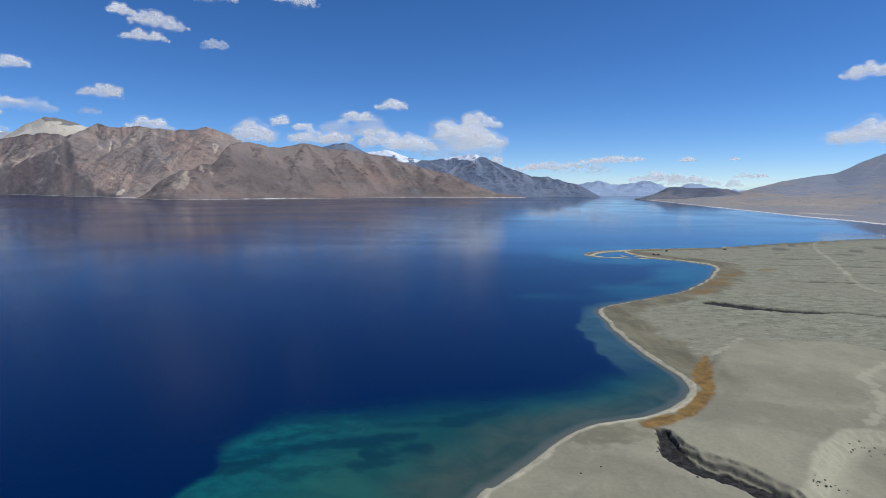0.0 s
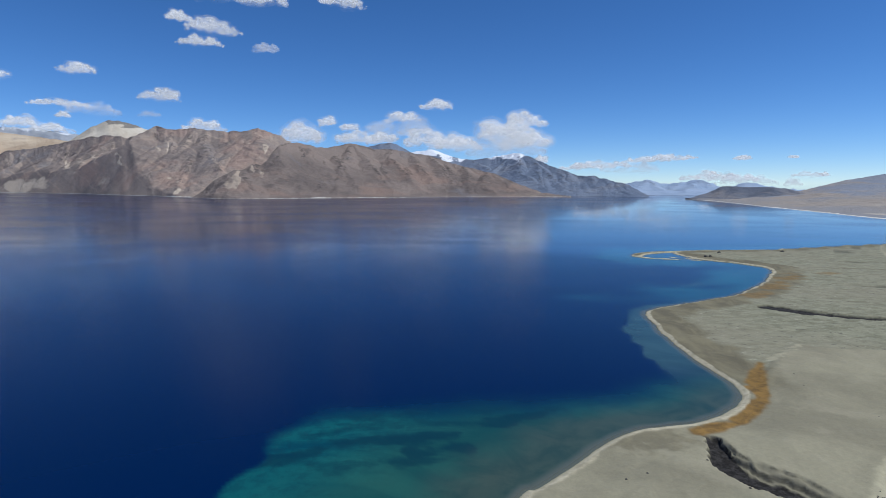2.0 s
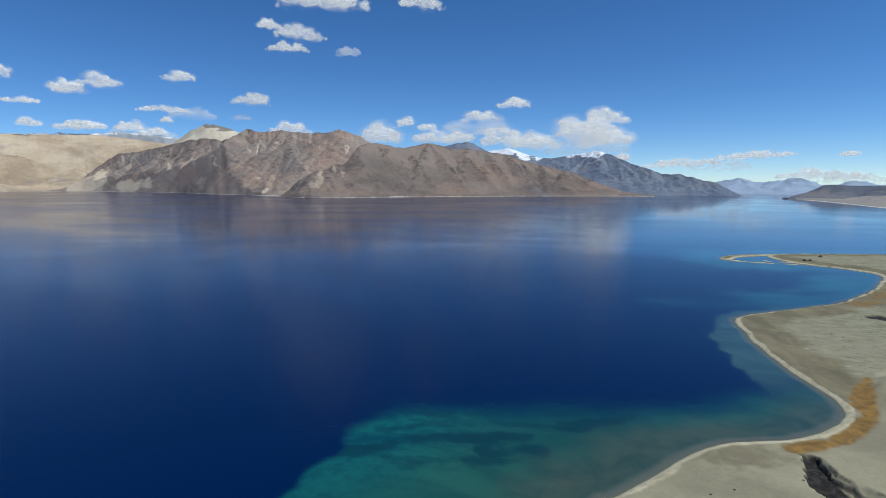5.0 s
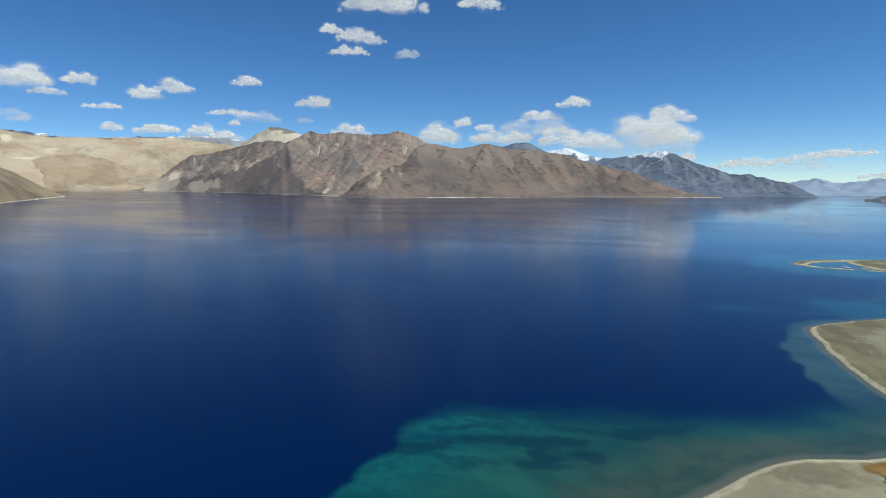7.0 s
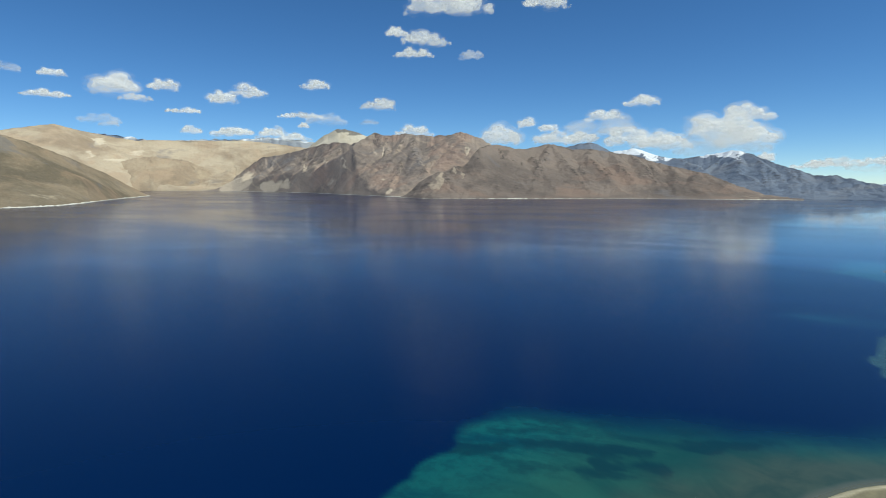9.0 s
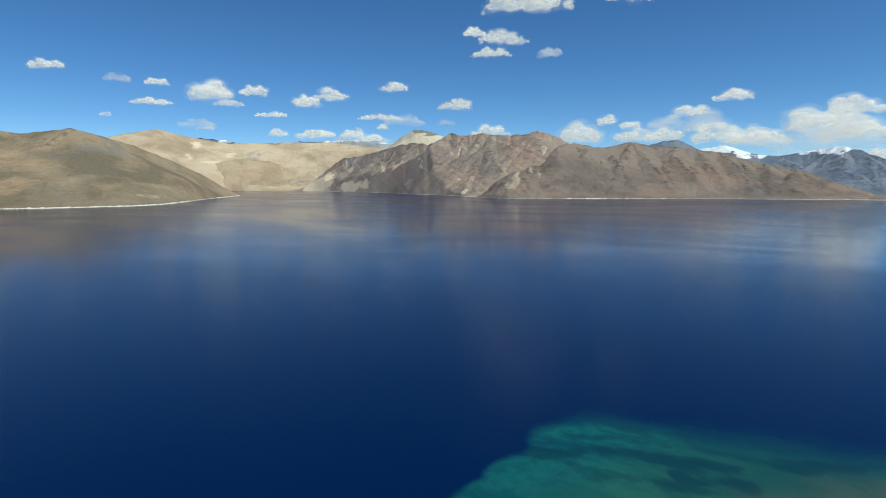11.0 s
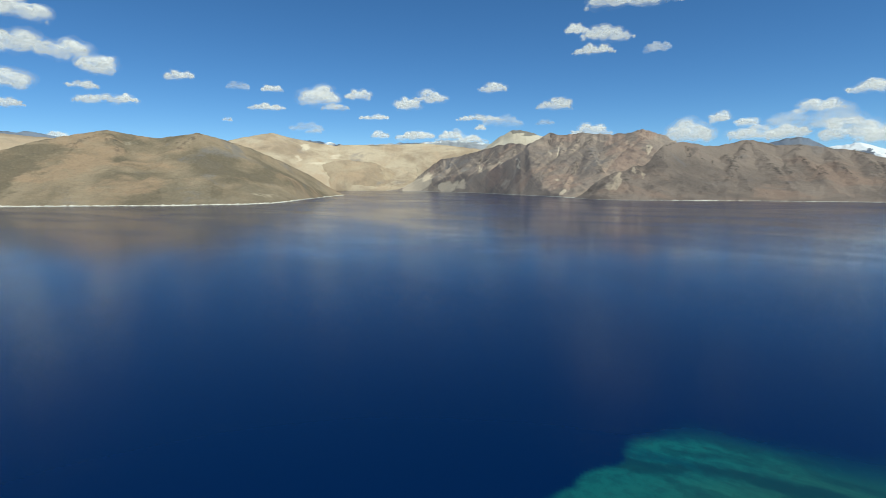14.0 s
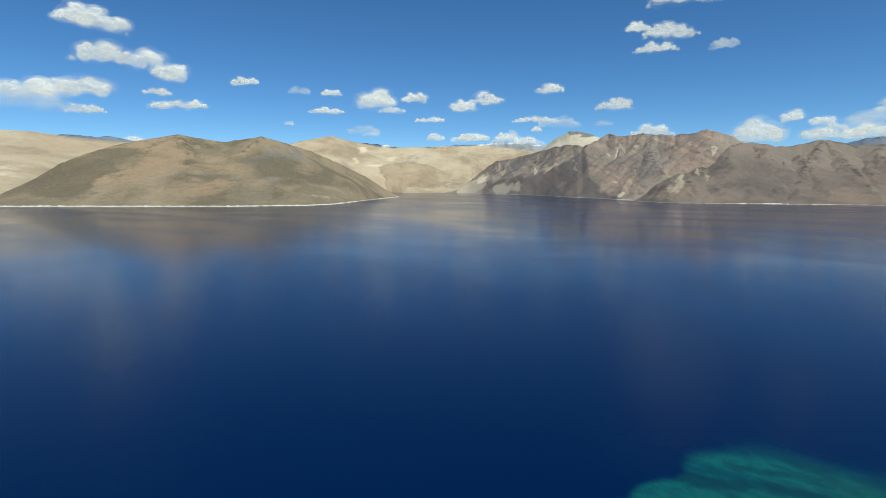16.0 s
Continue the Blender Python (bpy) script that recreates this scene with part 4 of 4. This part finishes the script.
mountain("brown_headland", "rounded olive-brown rocky headland with a white shoreline",
         [(100, -1.6), (92, -1.3), (86.8, -0.77), (84.5, 0.48), (82.6, 1.82), (80.8, 2.69), (78.6, 3.49), (76.0, 4.15), (73.4, 4.71), (71.7, 4.41), (69.5, 4.14), (67.7, 4.44), (66.0, 4.76), (64.1, 4.27),
          (61.4, 3.45), (58.6, 2.25), (55.8, 0.85), (54, -0.3), (52.6, -1.08)],
         [(100, 1600), (86.8, 1490), (78.9, 1378), (69.5, 1290), (62, 1310), (59.2, 1393), (57.6, 1540), (56, 1778), (54, 2080), (52.5, 2340)],
         [(100, 1700), (86, 1800), (73, 1950), (66, 1900), (58, 2080), (56, 2200), (54, 2340), (52.5, 2420)], HILL, 67, cap=0.5, rim=2.2, jag=0.04, fine=0.09, rows=190, steep=0.46, power=1.1, fill=0.84, rib=4.5, gap=36.0,
         ridges=[[(73.3, 4.65), (76.4, 3.2), (80.8, 1.5), (85.0, -1.0)], [(73.3, 4.65), (72.1, 2.05), (73.0, -1.3)], [(66.2, 4.5), (68.3, 2.93), (70.2, 0.49), (71.0, -1.4)], [(67.8, 3.85), (65.2, 1.62), (64.2, -1.1)], [(75.8, 3.4), (76.6, 1.4), (77.4, -0.8)]],
         patches=[(64.8, 1.8, 2.2, 1.1, -1.0), (81.0, 1.4, 2.6, 0.8, -1.2), (82.6, -0.2, 2.6, 0.9, -1.1), (78.5, 2.9, 2.4, 0.6, -0.9), (60.8, 0.6, 2.4, 0.9, -0.6), (62.4, 1.6, 0.9, 0.4, 0.35), (72.0, 3.6, 1.0, 0.6, 0.4), (79.5, 0.2, 0.6, 0.8, 0.4), (60.4, -1.0, 2.4, 0.35, 0.5)],
         tints=[(74, 2.6, 3.0, 1.4, 0.8), (69.0, 1.6, 1.6, 1.2, 0.5), (76.5, 0.4, 3.0, 0.8, 0.4), (64.6, 2.4, 2.4, 1.4, -0.6)])
mountain("tan_ridge", "smooth tan sandy ridge behind the headland",
         [(102, 4.0), (92, 4.6), (86.4, 4.42), (84.2, 4.4), (81.9, 4.11), (78.6, 3.89), (75.5, 3.8), (72, 3.2)], [(102, 1620), (84, 1750), (80, 2000), (72, 2100)], [(102, 3000), (72, 3100)], TAN, 71, rim=1.2, jag=0.03, rows=200,
         steep=0.2, power=1.1, fill=0.96, rib=2.5, gap=70.0, ridges=[[(87, 4.0), (86.5, 2.0), (86, -0.5)], [(83.6, 4.0), (85.0, 2.2), (87.0, 0.0)]],
         patches=[(86.2, 1.0, 1.4, 0.8, 0.6), (87.5, 1.4, 0.8, 0.3, -0.6), (83.5, 3.0, 3.0, 0.3, 0.4)], tints=[(82, 3.0, 3, 0.8, 0.4)])
TAN_LINE = [(67, 3.2), (64.1, 3.94), (62.4, 4.4), (60.8, 4.73), (59.4, 4.98), (57.5, 4.51), (55.2, 4.1), (53.5, 3.85), (51.8, 3.95), (48.3, 3.98), (44.3, 4.15), (41.4, 3.91), (38.5, 3.55), (36, 3.2)]
mountain("tan_hills", "tan sandy hills with pale fans above the lake end", TAN_LINE,
         [(67, 3700), (53, 3950), (45.4, 3780), (36, 3700)], [(67, 4500), (50, 4700), (36, 4600)], TAN, 73, power=1.7, fill=0.72, rim=1.2, jag=0.04, fine=0.06, rows=170, steep=0.42, rib=8.0, gap=60.0,
         ridges=[[(59.2, 4.9), (60.5, 3.72), (62.0, 2.95)], [(59.2, 4.9), (57.7, 3.39), (56.4, 1.89)], [(56.0, 4.3), (56.2, 3.22), (57.0, 2.27)], [(51.2, 3.95), (52.0, 3.06)], [(47.3, 4.0), (47.5, 2.51), (47.7, 1.17)], [(44.2, 4.1), (44.8, 2.8), (45.6, 1.4), (46.2, 0.2)], [(41.5, 3.8), (42.4, 2.6), (43.6, 1.0)]],
         patches=[(56.2, 3.6, 0.5, 0.4, 0.9), (57.0, 2.64, 0.4, 0.3, 0.6), (55.2, 2.1, 1.4, 0.25, 0.8), (53.4, 2.8, 0.8, 0.3, 0.7), (45.6, 2.6, 0.9, 0.4, -0.7), (54.1, 3.9, 0.8, 0.12, -1.2), (48.5, 3.2, 1.6, 0.6, 0.4), (58.6, 3.2, 1.0, 0.6, -0.3), (48, 0.2, 4, 0.3, 0.5), (41.4, 2.8, 1.4, 0.3, -0.5)],
         tints=[(61, 3.2, 2.0, 1.0, 0.5), (51.0, 3.4, 1.4, 0.6, -0.3)])
mountain("tan_knoll", "low tan knoll with darker gullies on the far shore",
         [(58.5, -0.5), (56.4, 0.9), (54.7, 1.95), (53.4, 2.35), (52.2, 2.45), (50.6, 2.3), (49.3, 2.15), (48.1, 1.6), (47.1, 0.95), (45.8, -0.2)], [(59, 3960), (45, 3900)], [(59, 4250), (45, 4200)], KNOLL, 79, rows=80, rib=5.0, fine=0.06, steep=0.5, power=1.2,
         ridges=[[(49.3, 2.1), (50.2, 1.35), (51.0, 0.58)], [(52.2, 2.4), (52.9, 1.53), (53.7, 0.57)], [(54.6, 1.9), (55.2, 1.0)]], patches=[(49.4, 1.36, 0.3, 0.4, -1.0), (48.9, 1.2, 0.2, 0.4, -0.7)], tints=[(52.0, 1.0, 1.2, 0.5, 0.8)])
mountain("far_snow_range", "far snowy range showing over the tan hills",
         [(58, 3.8), (56.5, 4.35), (54.5, 4.2), (52, 3.9), (48, 4.1), (46, 4.2), (44, 4.3), (42, 4.5), (40.5, 4.42), (39, 4.3), (37, 4.0)], [(59, 4750), (36, 4700)], [(59, 4850), (36, 4850)], HAZY, 83, jag=0.12, snow=(4.25, 0.5), rows=40)
mountain("far_dark_range", "far dark hills showing over the tan ridge", [(84, 3.9), (82.5, 4.25), (81.2, 4.3), (80, 4.15), (78.8, 4.3), (77.5, 4.05), (75.5, 3.6)], [(85, 4000), (75, 4000)], [(85, 4300), (75, 4300)], HAZEBLUE, 89, rows=40)


# ---- clouds ----
def cloud(turn, height, wide, tall, label="small white fair-weather cloud", seed=0, thin=0.0, lean=0.0, away=4700.0, lumps=0):
    """One cumulus: heaped puffs on a flat base, a dense core inside two ragged veils. Placed and sized in degrees to
    fit the camera's view.
    """
    rng = random.Random(seed * 7 + int(turn * 10) + int(height * 100))
    away *= math.cos(radians(height)) ** 2
    k = away * math.radians(1)
    w, h = wide * k / 2, tall * k / 2
    n = lumps or int(5 + 3.5 * wide / max(tall, 0.4))
    thing = new("cloud", None)
    thing.matrix_world = pose(-away * math.sin(radians(turn)), away * math.cos(radians(turn)), H + away * math.tan(radians(height)), 0, 0, turn)
    tagged(thing, label, "cloud", "clouds in the sky")
    puffs = []
    level = 0.0
    for i in range(n):
        u = -0.9 + 1.8 * (i + rng.random()) / n
        room = max(0.3, 1 - abs(u) ** 2.6) * rng.uniform(0.55, 1.0)
        level = 0.6 * level + rng.uniform(-0.16, 0.16)
        for j in range(rng.choice((2, 3, 3, 4))):
            r = h * room * rng.uniform(0.5, 0.78) * (1 - 0.14 * j)
            zz = -0.55 * h + 0.8 * r + j * h * room * 0.38 + level * h
            puffs.append((u * w + rng.uniform(-0.8, 0.8) * r, rng.uniform(-0.5, 0.5) * h, zz + lean * u * h, r, rng.uniform(-0.25, 0.25)))
    grain_size = max(min(w, h) * 0.10, k * 0.05)
    for shell, (name, mat, swell, rough) in enumerate((("core", VAPOUR[0], -0.2, 0.34), ("veil", VAPOUR[1], -0.09, 0.42), ("mist", VAPOUR[2], 0.02, 0.52), ("wisp", VAPOUR[3], 0.14, 0.62), ("haze", VAPOUR[4], 0.28, 0.75))):
        if thin:
            if name == "core":
                continue
            mat = VAPOUR[3]
        bm = bmesh.new()
        for x, y, z, r, spin in puffs:
            rr = r * (1 + swell * 1.5)
            bmesh.ops.create_icosphere(bm, subdivisions=2, radius=1.0, matrix=Matrix.LocRotScale((x, y, z), Euler((0, spin + 0.12 * lean, spin * 9)), (rr * 1.9, rr * 1.3, rr * 0.8)))
        me = bpy.data.meshes.new(name)
        bm.to_mesh(me)
        bm.free()
        ob = part(name, me, mat, thing)
        fuse = ob.modifiers.new("fuse", "REMESH")
        fuse.mode, fuse.voxel_size, fuse.use_smooth_shade = "VOXEL", grain_size, True
        for size, force in ((h * 1.1, rough * 0.9), (h * 0.45, rough * 0.2)):
            puff = ob.modifiers.new("billow", "DISPLACE")
            tex = bpy.data.textures.new("billow", "CLOUDS")
            tex.noise_scale, tex.noise_depth = max(size * (1 + 0.19 * shell), 1.0), 2
            puff.texture, puff.texture_coords, puff.strength, puff.mid_level = tex, "GLOBAL", h * force, 0.5
    return thing


BIG, THIN = "large heaped white cumulus cloud", "thin torn wisp of white cloud"
cloud(79.5, 13.8, 6.0, 2.0, seed=1, lean=-0.35)
cloud(77.9, 11.2, 7.8, 2.3, BIG, seed=2)
cloud(73.8, 10.0, 3.0, 2.2, seed=3, lean=-0.4)
cloud(81.0, 8.2, 5.0, 2.4, BIG, seed=4)
cloud(84.5, 7.8, 4.0, 2.0, seed=5)
cloud(80.5, 6.5, 3.2, 1.0, seed=6)
cloud(74.9, 8.4, 2.6, 0.9, seed=7)
cloud(73.3, 7.4, 5.6, 1.2, seed=8, lean=0.2)
cloud(67.4, 9.8, 2.8, 0.9, seed=9, lean=0.3)
cloud(59.2, 9.1, 2.4, 0.8, seed=10)
cloud(62.4, 9.2, 2.2, 0.8, THIN, seed=11, thin=1)
cloud(59.8, 7.4, 4.0, 0.8, seed=12)
cloud(63.4, 6.13, 1.0, 0.5, seed=13)
cloud(55.0, 8.5, 3.0, 2.5, seed=14)
cloud(53.2, 7.6, 3.0, 1.0, seed=15)
cloud(51.0, 8.73, 2.8, 1.3, seed=16)
cloud(46.0, 8.0, 2.4, 1.4, seed=17)
cloud(43.6, 8.7, 3.6, 1.6, seed=18)
cloud(49.4, 6.7, 3.4, 0.75, seed=19)
cloud(37.4, 9.6, 3.2, 1.1, seed=20)
cloud(31.2, 7.85, 3.9, 1.35, seed=21)
cloud(38.8, 6.7, 5.2, 0.8, seed=22)
cloud(38.6, 5.7, 1.1, 0.6, seed=23)
cloud(32.1, 6.15, 1.9, 0.6, THIN, seed=24, thin=1)
cloud(48.8, 4.9, 1.9, 0.9, seed=25)
cloud(45.3, 4.95, 4.2, 1.4, seed=26, away=4880)
cloud(41.6, 4.9, 2.4, 1.0, seed=27, away=4880)
cloud(39.6, 4.5, 2.8, 0.9, seed=28, away=4880)
cloud(27.6, 5.2, 4.6, 1.3, seed=29, away=4300)
cloud(55.4, 5.2, 1.8, 0.55, THIN, seed=30, thin=1)
cloud(77.1, 4.0, 2.5, 0.9, seed=31, away=4700)
cloud(26.4, 14.1, 5.4, 1.5, BIG, seed=32, lean=-0.3)
cloud(29.2, 14.6, 2.4, 1.0, seed=62, lean=-0.2)
cloud(27.6, 12.8, 4.6, 1.0, seed=33)
cloud(21.9, 12.65, 2.8, 0.9, THIN, seed=34, thin=1, lean=0.3)
cloud(24.2, 17.3, 9.6, 2.6, BIG, seed=35)
cloud(14.4, 17.35, 5.0, 2.0, BIG, seed=36, lean=-0.2)
cloud(19.2, 4.7, 4.6, 2.6, BIG, seed=37)
cloud(16.2, 6.1, 1.7, 1.3, seed=38, lean=0.3)
cloud(14.0, 5.6, 1.7, 1.3, seed=39)
cloud(13.6, 4.5, 4.2, 1.5, seed=56)
cloud(10.8, 4.6, 3.6, 1.7, seed=40, lean=0.3)
cloud(8.7, 6.6, 3.9, 1.3, seed=41, lean=0.2)
cloud(5.3, 7.75, 3.6, 1.2, seed=42, lean=-0.1)
cloud(6.4, 4.5, 4.6, 2.6, BIG, seed=43)
cloud(3.2, 4.0, 6.0, 2.2, BIG, seed=57, away=4850)
cloud(-1.6, 4.9, 6.0, 3.2, BIG, seed=44, lean=-0.15)
cloud(-3.8, 6.3, 4.4, 1.9, BIG, seed=45, lean=-0.2)
cloud(-3.6, 4.2, 5.0, 2.6, BIG, seed=58, away=4850)
cloud(-2.4, 5.6, 4.6, 2.4, BIG, seed=59, away=4780)
cloud(-10.6, 1.75, 8.6, 1.0, seed=46, lean=0.45)
cloud(-16.6, 2.4, 7.4, 0.9, seed=47, lean=0.4)
cloud(-21.7, 0.6, 7.4, 1.4, seed=48)
cloud(-23.7, 2.33, 1.6, 0.65, seed=49)
cloud(-27.6, 2.36, 0.9, 0.45, seed=50)
cloud(-28.9, 0.85, 3.3, 0.7, seed=51)
cloud(-27.7, 0.1, 1.4, 0.8, THIN, seed=52, thin=1)
cloud(-37.2, 9.1, 5.0, 1.6, BIG, seed=53)
cloud(-37.9, 3.9, 7.5, 2.3, BIG, seed=54)
cloud(-5.4, 2.3, 1.4, 1.0, seed=55)

cloud(85.0, 7.0, 7.0, 2.6, THIN, seed=61, thin=1)
cloud(36.4, 6.3, 4.6, 1.2, THIN, seed=65, thin=1)
cloud(40.6, 4.6, 6.0, 1.4, THIN, seed=66, thin=1, away=4880)
cloud(10.0, 5.4, 5.0, 2.2, THIN, seed=67, thin=1)
cloud(7.4, 5.6, 3.6, 1.8, THIN, seed=68, thin=1)
cloud(-2.0, 3.6, 9.0, 2.6, THIN, seed=69, thin=1, away=4880)
cloud(-14.0, 1.5, 6.0, 1.2, THIN, seed=71, thin=1)
cloud(-24.0, 0.2, 6.0, 0.9, THIN, seed=72, thin=1)
cloud(56.0, 5.6, 3.4, 1.0, THIN, seed=74, thin=1)


# ---- stones and unidentified dark lumps on the shore ----
def lump(name, radius, seed, flat=0.7):
    rng = random.Random(seed)
    bm = bmesh.new()
    bmesh.ops.create_icosphere(bm, subdivisions=2, radius=radius)
    spin = Vector((rng.random() * 9, rng.random() * 9, rng.random() * 9))
    for vert in bm.verts:
        vert.co *= 1 + 0.45 * noise.noise(vert.co / radius * 1.3 + spin)
        vert.co.z = max(vert.co.z * flat, -0.3 * radius)
    me = bpy.data.meshes.new(name)
    bm.to_mesh(me)
    bm.free()
    return me


def stone_material():
    n = Nodes("dark_stone")
    p = n.place()
    c = n.mix(n.noise(p, 4.0, 5, 0.65), (0.035, 0.033, 0.03), (0.15, 0.14, 0.12))
    n.bump(n.noise(p, 6.0, 5, 0.7), 0.6, 0.08)
    return n.done(c, 0.9, 0.2)


STONE = stone_material()
SHAPES = [lump("stone", 0.3, k) for k in range(5)]
for me in SHAPES:
    me.materials.append(STONE)
spots = random.Random(4)
places = [(spots.gauss(72, 2.5), spots.gauss(89.5, 1.2)) for _ in range(14)] + [(spots.gauss(57, 1.6), spots.gauss(77.6, 1.2)) for _ in range(14)]
places += [(spots.uniform(50, 110), spots.uniform(98, 140)) for _ in range(4)] + [(spots.uniform(20, 40), spots.uniform(76, 92)) for _ in range(4)]
gx, gy = np.array(places).T
gz, gm = lay_of_land(gx, gy)
for k, (x, y, z, d) in enumerate(zip(gx, gy, gz, dict(gm)["shore"])):
    if d > 3:
        ob = tagged(new("stone", SHAPES[k % 5]), "small dark stone lying on the pale sand", "stone", "scattered stones")
        size = spots.uniform(0.3, 0.65)
        ob.matrix_world = pose(x, y, z + 0.02, 0, 0, spots.uniform(0, 360)) @ Matrix.Diagonal((size, size, size, 1))
# small dark shapes of unknown kind, modelled as boulders
SPIT_LUMPS = [lump("boulder", 1.0, 60 + k, 0.85) for k in range(2)]
for k, (x, y) in enumerate(((133.5, 345), (136.5, 345.5), (149, 364), (193, 374))):
    me = SPIT_LUMPS[k % 2]
    if not me.materials:
        me.materials.append(STONE)
    z = lay_of_land(np.array([float(x)]), np.array([float(y)]))[0][0]
    ob = tagged(new("boulder", me), "unidentified dark lump standing alone on the sand spit", "boulder", "boulders on the spit")
    ob.matrix_world = pose(x, y, max(z, 0) + 0.2, 0, 0, 70 * k)
